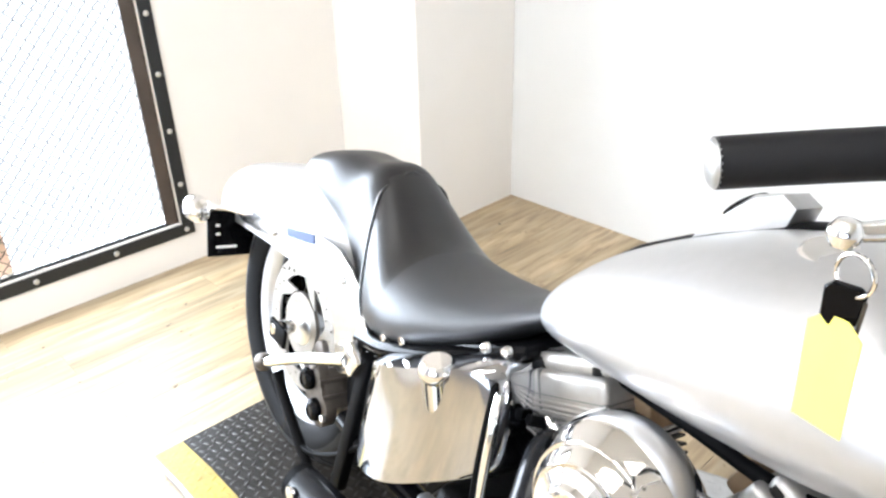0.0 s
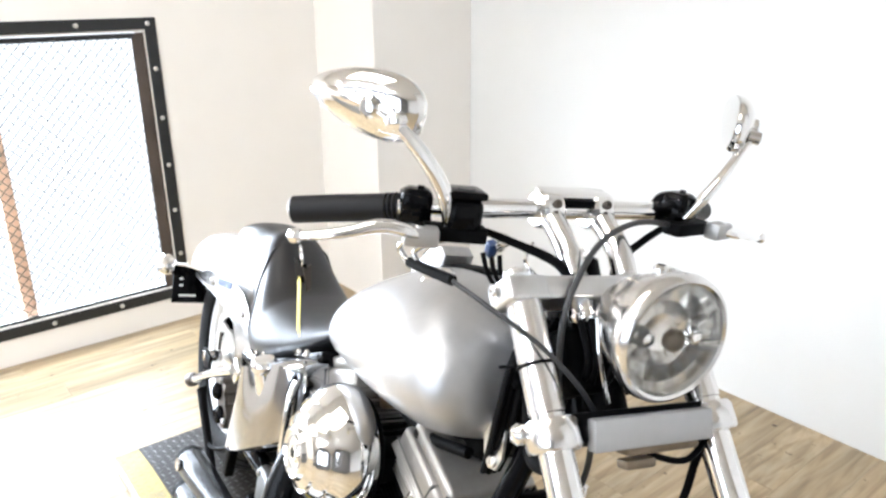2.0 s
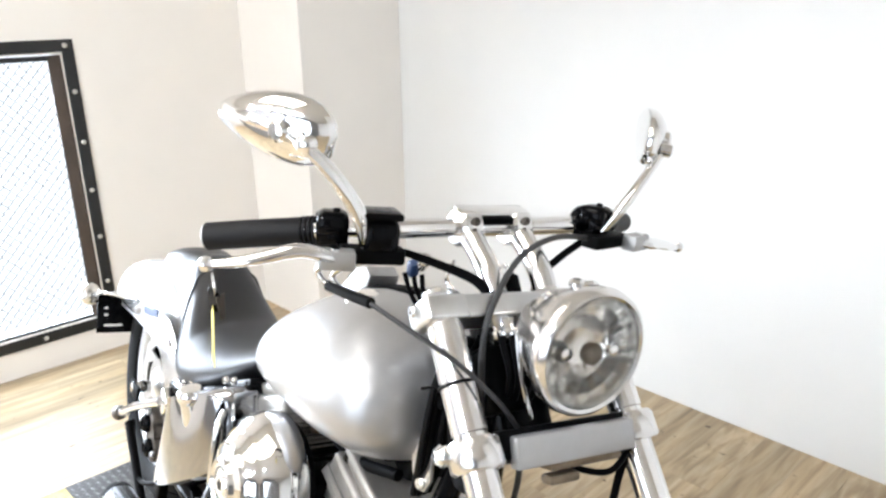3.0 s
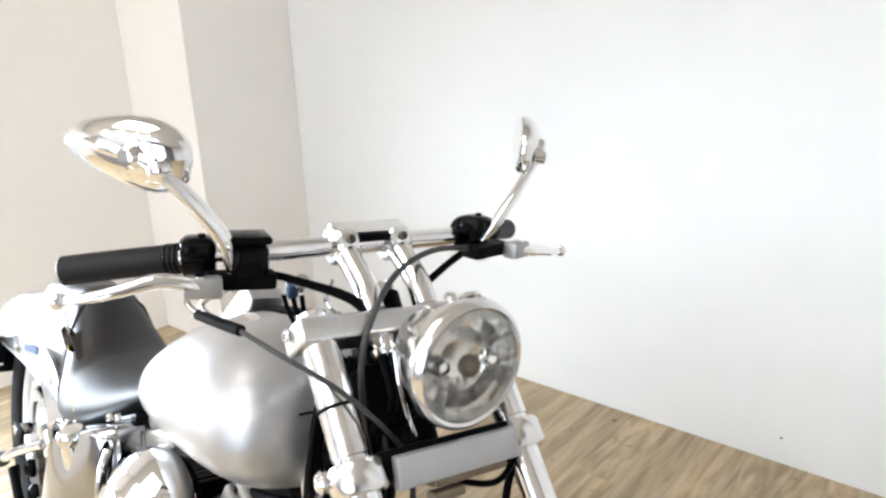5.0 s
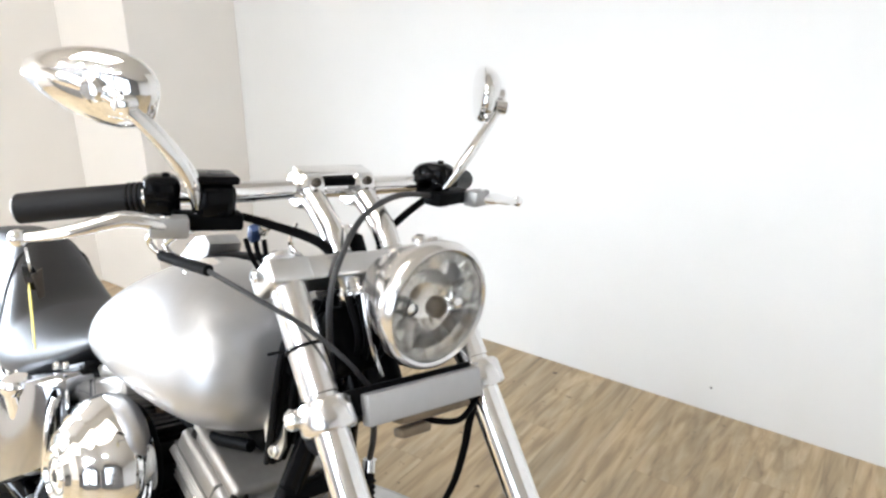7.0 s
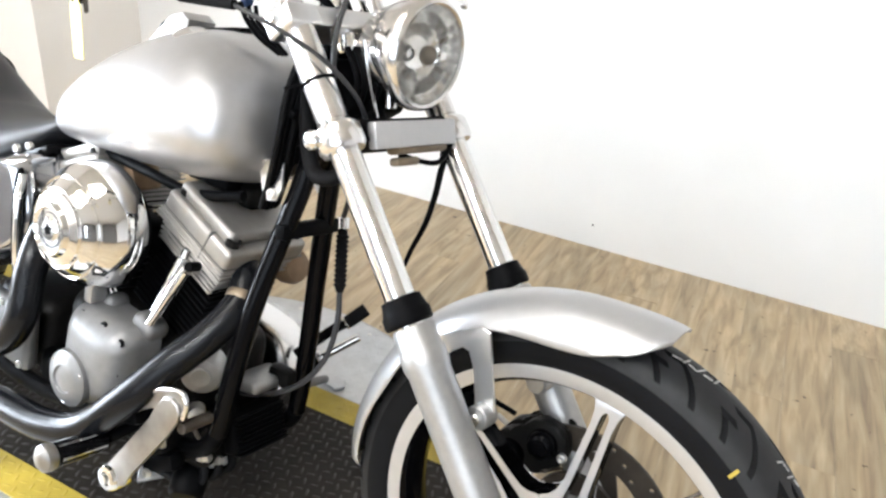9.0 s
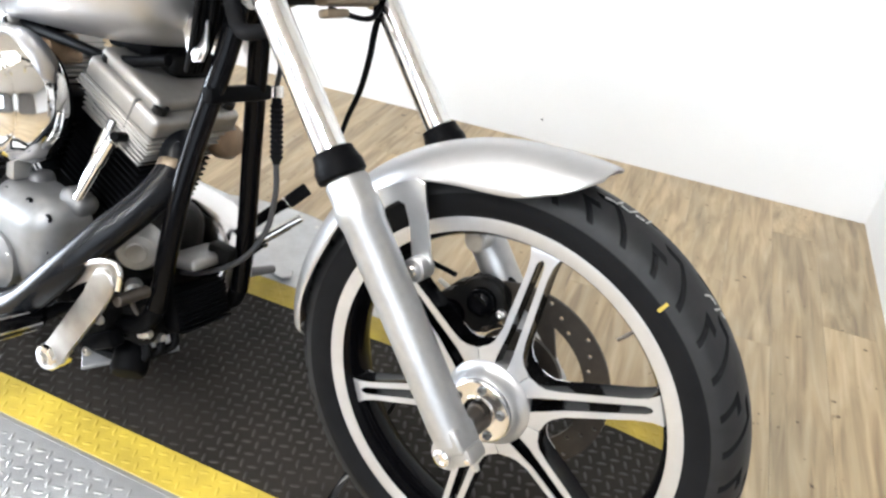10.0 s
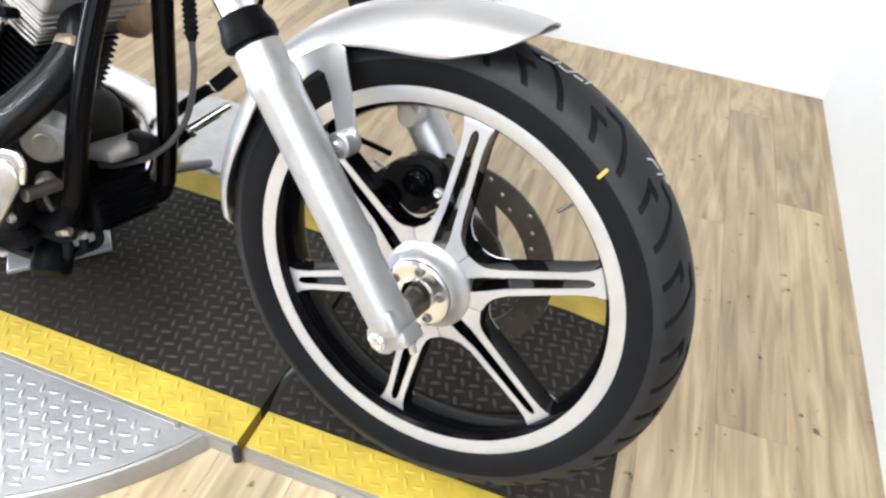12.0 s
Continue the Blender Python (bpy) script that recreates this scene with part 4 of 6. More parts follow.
def grip_line(s):
    k = 0.012 if s > 0 else 0.0   # the left end is bent a little higher
    return [Vector((-0.582, 0.0, 1.038)), Vector((-0.582, s * 0.075, 1.038)), Vector((-0.584, s * 0.14, 1.037 + k * 0.2)), Vector((-0.598, s * 0.205, 1.034 + k * 0.5)), Vector((-0.630, s * 0.262, 1.024 + k * 0.8)), Vector((-0.672, s * 0.318, 1.010 + k)), Vector((-0.697, s * 0.350, 1.003 + k))]


# the bar sits a little askew in its risers
BAR = FORK @ at(-0.582, 0, 1.038) @ rx(1.0) @ at(0.582, 0, -1.038)


def handlebar():
    right, left = grip_line(-1), grip_line(1)
    line = right[::-1] + left[1:]
    hb = part("handlebar", tubes(line, 0.0128, 18), CHROME, bike, "chrome handlebar", BAR)
    for s in (-1, 1):
        g = grip_line(s)
        # riser, pulled back from the upper clamp to the bar
        r = part("riser", tubes([(-0.497, 0.040 * s, 0.972), (-0.515, 0.040 * s, 0.995), (-0.548, 0.040 * s, 1.018), (-0.580, 0.040 * s, 1.036)], [0.0165, 0.0165, 0.016, 0.0185], 20), POLISHED, bike, "polished riser", BAR)
        part("bar_clamp", lathe(bmesh.new(), [(0.014, -0.017), (0.022, -0.017), (0.0260, -0.012), (0.0260, 0.012), (0.022, 0.017), (0.014, 0.017)], at(-0.582, 0.040 * s, 1.038) @ WHEEL, 28, closed=True), CHROME, r, "", BAR)
        part("clamp_bolt", bolt((-0.560, 0.040 * s, 1.050), (1, 0, 0.5), 0.006, 0.006), STEEL, r, "", BAR)
        a, b = g[3] + (g[4] - g[3]) * 0.55, g[6]
        grp = part("grip", tubes([a, (a + b) / 2 + Vector((0, 0, 0.0005)), b], 0.0178, 24, 6), GRIP, bike, "black rubber grip", BAR)
        d = (b - a).normalized()
        part("grip_cap", lathe(bmesh.new(), [(0, 0.004), (0.013, 0.004), (0.0165, 0.002), (0.0178, -0.001), (0.0172, -0.002), (0, -0.002)], along(b, b + d), 24), GRIP if s > 0 else BRUSHED, grp, "", BAR)
        for k in range(3):
            p = a + d * (0.004 + 0.006 * k)
            part("grip_ring", lathe(bmesh.new(), [(0.0172, -0.002), (0.0192, -0.001), (0.0192, 0.001), (0.0172, 0.002)], along(p, p + d), 24, closed=True), GLOSS_BLACK, grp, "", BAR)
        # switch housing
        p = g[3] + (g[4] - g[3]) * (0.26 if s < 0 else -0.62)
        hd = (g[4] - g[2]).normalized()
        m = BAR @ along(p - hd * 0.020, p + hd)
        sw = part("switch_housing", lathe(bmesh.new(), [(0.013, 0.0), (0.022, 0.001), (0.0255, 0.006), (0.026, 0.018), (0.0255, 0.034), (0.022, 0.039), (0.013, 0.040)], ID, 24, closed=True), GLOSS_BLACK, bike, "gloss black switch housing", m)
        mm = BAR @ at(*p) @ Matrix.Rotation(math.atan2(hd.y, hd.x) - (math.pi / 2 if s > 0 else -math.pi / 2), 4, "Z")
        part("switch_top", boxes((0.040, 0.040, 0.030), mm @ at(0.010, 0, 0.012), 0.010, 3), GLOSS_BLACK, sw)
        part("switch_button", lathe(bmesh.new(), [(0.0045, 0), (0.0045, 0.003), (0, 0.0035)], mm @ at(0.012, 0.004, 0.027), 12), BLACK, sw)
        # lever perch and lever, in front of the bar
        lift = 0.010 if s > 0 else 0.0
        part("perch", boxes((0.030, 0.078, 0.020), BAR @ at(-0.556, 0.186 * s, 1.012 + lift) @ rz(14 * s), 0.004), BLACK, bike, "black lever perch")
        part("perch_cover", boxes((0.024, 0.042, 0.024), BAR @ at(-0.544, 0.236 * s, 1.011 + lift) @ rz(18 * s), 0.004), BRUSHED, bike, "brushed silver perch cap")
        ball = Vector((-0.586, 0.376 * s, 0.999))
        lv = part("lever", tubes([(-0.541, 0.236 * s, 1.013 + lift), (-0.540, 0.262 * s, 1.020 - lift * 0.1), (-0.547, 0.288 * s, 1.022 - lift * 0.6), (-0.559, 0.325 * s, 1.011 - lift * 0.3), (-0.571, 0.350 * s, 1.004), ball], [0.0075, 0.0095, 0.0095, 0.0080, 0.0068, 0.0052], 16, 8, 0.7), CHROME, bike, "chrome lever", BAR)
        part("lever_ball", lathe(bmesh.new(), [(0, -0.0095), (0.006, -0.0075), (0.0092, -0.002), (0.0092, 0.002), (0.006, 0.0075), (0, 0.0095)], at(*ball), 18), CHROME, lv, "", BAR)
        part("pivot_screw", lathe(bmesh.new(), [(0.006, 0), (0.006, 0.003), (0, 0.004)], at(-0.542, 0.240 * s, 1.022 + lift), 12), CHROME, lv, "", BAR)
        mirror(s)
    part("top_clamp", boxes((0.018, 0.050, 0.009), BAR @ at(-0.572, 0, 1.0500), 0.002), BLACK, bike, "black top clamp spacer")
    part("top_clamp_rail", boxes((0.030, 0.108, 0.007), BAR @ at(-0.582, 0, 1.0605) @ ry(12), 0.003), CHROME, bike)
    # brake fluid reservoir
    res = part("reservoir", boxes((0.047, 0.046, 0.044), BAR @ at(-0.558, -0.178, 1.037) @ rz(-12), 0.013, 4), GLOSS_BLACK, bike, "gloss black brake fluid reservoir")
    part("reservoir_lid", boxes((0.050, 0.049, 0.010), BAR @ at(-0.558, -0.178, 1.062) @ rz(-12), 0.0045, 3), GLOSS_BLACK, res)
    part("sight_glass", lathe(bmesh.new(), [(0.011, 0), (0.011, 0.001), (0.007, 0.0015), (0, 0.0015)], BAR @ at(-0.558, -0.176, 1.0672), 18), CAST, res)


def mirror(s):
    o = Vector((0, -0.012, 0)) if s < 0 else Vector((0, -0.006, 0.008))
    a = [Vector((-0.556, 0.185 * s, 1.028)), Vector((-0.542, 0.200 * s, 1.062)), Vector((-0.540, 0.228 * s, 1.100)), Vector((-0.548, 0.262 * s, 1.136)), Vector((-0.560, 0.284 * s, 1.152))]
    a = [p + o for p in a]
    st = part("mirror_stem", tubes(a, [0.0100, 0.0120, 0.0112, 0.0100, 0.0085], 16, 8, 0.7), CHROME, bike, "curved chrome mirror stem", BAR)
    part("stem_nut", lathe(bmesh.new(), [(0, -0.012), (0.010, -0.012), (0.010, -0.002), (0.007, 0.004), (0, 0.004)], at(-0.556, 0.185 * s + o.y, 1.020), 6), CHROME, st, "", BAR)
    # teardrop shell, long axis out and back
    inner, tip = Vector((-0.541, 0.236 * s, 1.148 + 0.006 * (s > 0))), Vector((-0.674, 0.341 * s, 1.173 + 0.014 * (s > 0)))
    inner, tip = inner + o, inner + o + (tip - inner) * (0.93 if s < 0 else 1.0)
    x = (tip - inner).normalized()
    face = Vector((-0.72, -0.70 * s, 0.10))
    z = (face - x * face.dot(x)).normalized()
    y = z.cross(x)
    m = BAR @ Matrix((( x.x, y.x, z.x, inner.x), (x.y, y.y, z.y, inner.y), (x.z, y.z, z.z, inner.z), (0, 0, 0, 1)))
    L = (tip - inner).length
    up = 1 if y.z > 0 else -1
    rings = []
    cols = 24
    for i in range(cols):
        t = 2 * math.pi * i / cols
        u = 0.5 - 0.5 * math.cos(t)
        w = 0.037 * math.sin(math.pi * min(1, u ** 0.66)) ** 0.62 + 0.0045
        side = w * (1 if t < math.pi else -1)
        rings.append((u * L, side * (1.0 if side * up > 0 else 0.95) - 0.004 * up * u))
    bm = bmesh.new()
    cx = sum(p[0] for p in rings) / cols
    layers = []
    for k, (sc, h) in enumerate(((0.97, 0.004), (1.0, 0.0), (0.99, -0.006), (0.90, -0.014), (0.66, -0.022), (0.3, -0.026))):
        layers.append([Vector((cx + (px - cx) * sc, py * sc, h)) for px, py in rings])
    loft(bm, layers)
    sh = part("mirror_shell", bm, CHROME, bike, "chrome teardrop mirror", m, angle=50)
    bm = bmesh.new()
    loft(bm, [[Vector((cx + (px - cx) * 0.93, py * 0.93, h)) for px, py in rings] for h in (0.0042, 0.0056)])
    part("mirror_glass", bm, CHROME, sh, "mirror glass", m)
    part("mirror_boss", lathe(bmesh.new(), [(0.013, -0.018), (0.013, -0.032), (0.009, -0.036), (0, -0.037)], at(L * 0.36, 0, 0), 20), CHROME, sh, "", m)
    part("mirror_boss", lathe(bmesh.new(), [(0.010, -0.018), (0.010, -0.034), (0.006, -0.037), (0, -0.037)], at(L * 0.14, -0.006 * up, 0), 20), CHROME, sh, "", m)
    bm = tubes([(L * 0.18, 0, -0.0245), (L * 0.6, 0.002 * up, -0.026), (L * 0.94, 0, -0.010)], [0.006, 0.007, 0.003], 12)
    part("mirror_rib", bm, CHROME, sh, "", m)


def superellipse(x, top, bottom, half, n=40, p=2.3, low=0.0):
    zc, hh = (top + bottom) / 2, (top - bottom) / 2
    out = []
    for i in range(n):
        a = 2 * math.pi * i / n
        c, s = math.cos(a), math.sin(a)
        y = half * math.copysign(abs(c) ** (2 / p), c)
        z = hh * math.copysign(abs(s) ** (2 / p), s)
        y *= 1 - low * (z / hh if hh else 0)
        out.append(Vector((x, y, zc + z)))
    return out


def smooth_table(table, xs):
    t = sorted(table)
    pts = spline([Vector((r[0], r[1], r[2])) for r in t], 8)
    w = spline([Vector((r[0], r[3], 0)) for r in t], 8)
    return [(np.interp(x, [p.x for p in pts], [p.y for p in pts]), np.interp(x, [p.x for p in pts], [p.z for p in pts]), np.interp(x, [p.x for p in w], [p.y for p in w])) for x in xs]


def fuel_tank():
    table = [(-1.109, 0.662, 0.64, 0.0124), (-1.089, 0.692, 0.632, 0.0497), (-1.044, 0.739, 0.634, 0.0931), (-0.984, 0.789, 0.638, 0.1242), (-0.894, 0.842, 0.646, 0.1511), (-0.794, 0.887, 0.654, 0.1690), (-0.7061, 0.904, 0.664, 0.1768), (-0.652, 0.899, 0.673, 0.1760), (-0.603, 0.880, 0.685, 0.1660), (-0.572, 0.854, 0.704, 0.1440), (-0.556, 0.828, 0.732, 0.1020), (-0.550, 0.800, 0.768, 0.0340)]
    xs = [-1.109 + 0.559 * (0.5 - 0.5 * math.cos(math.pi * i / 44)) for i in range(45)]
    bm = bmesh.new()
    loft(bm, [superellipse(x, t, b, w, 44, 2.25, 0.10) for x, (t, b, w) in zip(xs, smooth_table(table, xs))])
    tank = part("fuel_tank", bm, SATIN, bike, "rounded satin silver fuel tank", angle=60)
    # raised console along the crown
    bm = bmesh.new()
    rows = []
    for i in range(24):
        x = -1.085 + 0.385 * i / 23
        t = np.interp(x, [-1.089, -1.044, -0.984, -0.894, -0.794, -0.706, -0.652, -0.608], [0.692, 0.739, 0.789, 0.842, 0.887, 0.906, 0.905, 0.890])
        w = np.interp(i, [0, 8, 18, 23], [0.016, 0.030, 0.036, 0.022])
        rows.append(superellipse(x, t + 0.006, t - 0.020, w, 16, 2.6))
    loft(bm, rows)
    con = part("console", bm, BLACK, tank, "black leather tank strip")
    # chrome speedometer console
    bm = prism(bmesh.new(), [(-0.926, 0.812), (-0.900, 0.850), (-0.855, 0.902), (-0.825, 0.912), (-0.806, 0.902), (-0.812, 0.872), (-0.850, 0.845)], 0.058, at(0, 0.029, 0) @ WHEEL, 0.004, 2)
    dash = part("dash", bm, BRUSHED, tank, "chrome dash console")
    part("dash_dial", lathe(bmesh.new(), [(0.026, 0), (0.026, 0.004), (0.022, 0.006), (0.021, 0.003), (0, 0.003)], at(-0.874, 0, 0.880) @ ry(-48), 28), GLOSS_BLACK, dash)
    for s in (-1, 1):
        part("filler_cap", lathe(bmesh.new(), [(0.028, -0.004), (0.028, 0.004), (0.024, 0.008), (0, 0.009)], at(-0.74, 0.075 * s, 0.881) @ rx(-24 * s), 28), CHROME, tank)
        part("tank_tab", prism(bmesh.new(), [(-0.026, 0.034), (0.024, 0.040), (0.030, 0.000), (0.022, -0.020), (0.006, -0.024), (-0.008, -0.012)], 0.006, at(-0.548, 0.058 * s, 0.702) @ WHEEL, 0.001, 1), MACHINED, tank)
        part("tab_bolt", bolt((-0.534, -0.064 if s < 0 else 0.060, 0.692), (0, s, 0), 0.009, 0.006), ZINC, tank)


def seat():
    table = [(-1.825, 0.662, 0.640, 0.040), (-1.78, 0.690, 0.632, 0.068), (-1.68, 0.720, 0.610, 0.082), (-1.59, 0.728, 0.565, 0.080), (-1.53, 0.734, 0.520, 0.088), (-1.48, 0.706, 0.482, 0.100), (-1.43, 0.670, 0.458, 0.118), (-1.37, 0.640, 0.456, 0.136), (-1.28, 0.632, 0.490, 0.138), (-1.18, 0.642, 0.550, 0.116), (-1.10, 0.668, 0.612, 0.088), (-1.035, 0.697, 0.664, 0.068), (-1.01, 0.704, 0.690, 0.040)]
    xs = [-1.825 + 0.815 * i / 70 for i in range(71)]
    bm = bmesh.new()
    rings = []
    for x, (t, b, w) in zip(xs, smooth_table(table, xs)):
        dish = 0.008 * math.exp(-((x + 1.30) / 0.13) ** 2)
        low = np.interp(x, [-1.6, -1.5, -1.4, -1.3, -1.2], [0.16, 0.16, 0.15, 0.13, 0.12])
        ring = superellipse(x, t, b, w, 48, float(np.interp(x, [-1.44, -1.36], [2.9, 2.15])), low)
        for v in ring:
            if v.z > (t + b) / 2:
                v.z -= dish * max(0, 1 - (v.y / (w * 0.9)) ** 2)
        rings.append(ring)
    loft(bm, rings)
    for fc in bm.faces:
        c = fc.calc_center_median()
        # The front cushion's paler leather paints in the sheen it mirrors
        fc.material_index = 1 if c.x < -1.50 + 0.35 * (0.70 - c.z) else 2 if c.x > -1.365 else 0
    st = part("seat", bm, [LEATHER, LEATHER_SIDE, LEATHER_SHEEN], bike, "black leather saddle with a raised rear pad", angle=60)
    # piping between cushion and side panel
    for s in (-1, 1):
        line = []
        for k in range(9):
            z = 0.728 - 0.235 * k / 8
            x = -1.50 + 0.35 * (0.70 - z)
            t, b, w = smooth_table(table, [x])[0]
            zz = min(1, max(-1, (z - (t + b) / 2) / ((t - b) / 2)))
            y = w * (1 - abs(zz) ** 2.9) ** (1 / 2.9) * (1 - np.interp(x, [-1.6, -1.5, -1.4, -1.3, -1.2], [0.16, 0.16, 0.15, 0.13, 0.12]) * zz)
            line.append((x, s * (y + 0.001), z))
        part("piping", tubes(line, 0.0028, 8, 4), LEATHER, st)
    part("seat_pan", boxes((0.42, 0.20, 0.02), at(-1.24, 0, 0.525) @ ry(-26), 0.006), GLOSS_BLACK, st)


def rear_end():
    c = (-1.724, 0.312)
    bm = bmesh.new()
    stations = ((-1.46, 0.52, 0.42, 0.104), (-1.55, 0.610, 0.46, 0.105), (-1.65, 0.652, 0.47, 0.106), (-1.75, 0.656, 0.47, 0.106), (-1.85, 0.640, 0.465, 0.106), (-1.95, 0.614, 0.455, 0.105), (-2.05, 0.588, 0.442, 0.102), (-2.13, 0.562, 0.432, 0.097), (-2.18, 0.534, 0.430, 0.088), (-2.208, 0.498, 0.436, 0.074))
    crown = spline([Vector((x, z, 0)) for x, z, low, half in stations], 5)
    rings = []
    for p in crown:
        low, half = (float(np.interp(-p.x, [-q[0] for q in stations], [q[k] for q in stations])) for k in (2, 3))
        rings.append([])
        for t, sign in ((0.0, 1), (0.0035, -1)):
            for k in range(25):
                a = math.pi * (k if sign > 0 else 24 - k) / 24
                cs, sn = math.cos(a), math.sin(a)
                rings[-1].append(Vector((p.x, (half - t) * math.copysign(abs(cs) ** 0.72, cs), low + (p.y - t - low) * abs(sn) ** 0.88)))
    loft(bm, rings)
    fender = part("rear_fender", bm, SATIN, bike, "satin silver bobbed rear fender", angle=60)
    for s in (-1, 1):
        y0 = 0.108 * s
        outline = [(-2.040, 0.486), (-1.975, 0.472), (-1.851, 0.484), (-1.72, 0.510), (-1.640, 0.512), (-1.585, 0.495), (-1.540, 0.462), (-1.508, 0.428), (-1.499, 0.385), (-1.490, 0.356), (-1.472, 0.350), (-1.384, 0.408), (-1.373, 0.425), (-1.385, 0.450), (-1.404, 0.473), (-1.425, 0.505), (-1.448, 0.535), (-1.480, 0.556), (-1.53, 0.576), (-1.600, 0.574), (-1.700, 0.560), (-1.778, 0.545), (-1.944, 0.516), (-2.035, 0.499)]
        bm = prism(bmesh.new(), outline, 0.010, at(0, y0 + (0.005 if s > 0 else 0.0), 0) @ WHEEL, 0.003, 2)
        strut = part("fender_strut", bm, POLISHED, bike, "polished fender strut")
        for px, pz in ((-1.408, 0.420), (-1.457, 0.382), (-1.50, 0.530), (-1.80, 0.510)):
            part("strut_bolt", bolt((px, y0 + 0.011 * s, pz), (0, s, 0), 0.009, 0.006), CHROME, strut)
        # turn signal on its stalk
        stalk = part("turn_signal", tubes([(-1.95, 0.116 * s, 0.496), (-2.00, 0.145 * s, 0.493), (-2.055, 0.185 * s, 0.478)], [0.006, 0.0055, 0.006], 12), CHROME, bike, "chrome bullet turn signal")
        m = at(-2.050, 0.193 * s, 0.476) @ ry(-90) @ Matrix.Scale(1.3, 4)
        part("signal_body", lathe(bmesh.new(), [(0, -0.032), (0.012, -0.028), (0.021, -0.014), (0.024, 0.002), (0.0235, 0.014), (0.021, 0.020), (0, 0.022)], m, 28), CHROME, stalk)
        # chromed passenger peg, folded to the rear
        if s < 0:
            peg = part("passenger_peg", tubes([(-1.405, -0.150, 0.425), (-1.55, -0.160, 0.350), (-1.668, -0.168, 0.280)], [0.0125, 0.0115, 0.0115], 16), CHROME, bike, "chrome folded passenger peg")
            part("peg_end", lathe(bmesh.new(), [(0, -0.018), (0.014, -0.016), (0.019, -0.006), (0.019, 0.008), (0.012, 0.018), (0, 0.020)], along((-1.683, -0.169, 0.272), (-1.75, -0.174, 0.232)), 20), STEEL, peg)
            part("peg_mount", boxes((0.05, 0.03, 0.05), at(-1.395, -0.140, 0.430) @ ry(30), 0.008), CHROME, peg)
    part("strut_emblem", boxes((0.120, 0.002, 0.020), at(-1.680, -0.1195, 0.547) @ ry(-12), 0.0008, 1), BLUE, fender, "blue reflective strip")
    # number plate holder
    pl = part("plate_holder", boxes((0.006, 0.17, 0.115), at(-2.045, -0.085, 0.418) @ ry(-14), 0.002), GLOSS_BLACK, bike, "black number plate holder")
    for z in (0.385, 0.415, 0.435):
        part("plate_bar", boxes((0.002, 0.05 if z < 0.39 else 0.010, 0.006), at(-2.0415 - (z - 0.418) * 0.25, -0.125 if z < 0.39 else -0.145, z) @ ry(-14)), WHITE_INK, pl)
    # wheel
    m = at(c[0] - 0.008, 0, c[1] + 0.006) @ WHEEL
    bm = lathe(bmesh.new(), [(0.222, 0.060), (0.218, 0.066), (0.205, 0.066), (0.180, 0.056), (0.174, 0.046), (0.170, 0.0), (0.174, -0.046), (0.180, -0.056), (0.205, -0.066), (0.218, -0.066), (0.222, -0.060), (0.212, -0.03), (0.210, 0), (0.212, 0.03)], ID, 72, closed=True)
    for fc in bm.faces:
        p = fc.calc_center_median()
        fc.material_index = 0 if abs(p.z) > 0.045 else 1
    w = part("rear_wheel", bm, [WHEEL_ALLOY, GLOSS_BLACK], bike, "alloy rear wheel with machined rim", m)
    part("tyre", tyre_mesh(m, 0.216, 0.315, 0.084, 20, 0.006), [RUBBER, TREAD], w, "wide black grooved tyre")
    for k in range(6):
        b2 = prism(bmesh.new(), spoke_outline(0.040, 0.176, 0.158, 0.026, 0.024, 0.004, 0.008), 0.040, rz(60 * k + 10) @ at(0, 0, -0.005), 0.002, 2)
        b2.normal_update()
        for fc in b2.faces:
            fc.material_index = 0 if fc.normal.z > 0.75 else 1
        part("spoke", b2, [GLOSS_BLACK, GLOSS_BLACK], w, "", m)
    part("hub", lathe(bmesh.new(), [(0, 0.078), (0.02, 0.078), (0.045, 0.070), (0.052, 0.06), (0.052, -0.07), (0, -0.07)], ID, 36), MACHINED, w, "", m)
    disc(w, m @ at(0, 0, 0.062), 0.146, 0.108, 0.055, LIT_STEEL, LIT_STEEL)
    part("axle_nut", lathe(bmesh.new(), [(0, 0.135), (0.012, 0.134), (0.016, 0.126), (0.016, 0.088), (0, 0.088)], ID, 18), CHROME, w, "", m)
    caliper(at(-1.530, -0.098, 0.280) @ rx(90) @ rz(38), "dull brown-grey rear brake caliper", STEEL)
    for s in (-1, 1):
        part("swingarm", tubes([(-1.20, 0.10 * s, 0.255), (-1.35, 0.112 * s, 0.268), (-1.44, 0.112 * s, 0.274)] + ([(-1.70, 0.118, 0.312)] if s > 0 else []), 0.022, 14), GLOSS_BLACK, bike, "gloss black swingarm")
        part("axle_plate", boxes((0.075, 0.010, 0.045), at(-1.715, 0.128 * s, 0.316), 0.006), BLACK, bike)
    part("brake_hose", tubes([(-1.66, -0.14, 0.26), (-1.60, -0.145, 0.20), (-1.52, -0.15, 0.17), (-1.44, -0.14, 0.20), (-1.36, -0.13, 0.27), (-1.30, -0.12, 0.34)], 0.0055, 10), BLACK, bike, "black rear brake hose")
    part("stay_bar", rod((-1.66, -0.150, 0.255), (-1.45, -0.150, 0.115), 0.011, 14), BLACK, bike, "black brake stay")
    part("rear_post", boxes((0.030, 0.024, 0.30), at(-1.385, -0.130, 0.30) @ ry(8), 0.006), BLACK, bike, "black frame post")


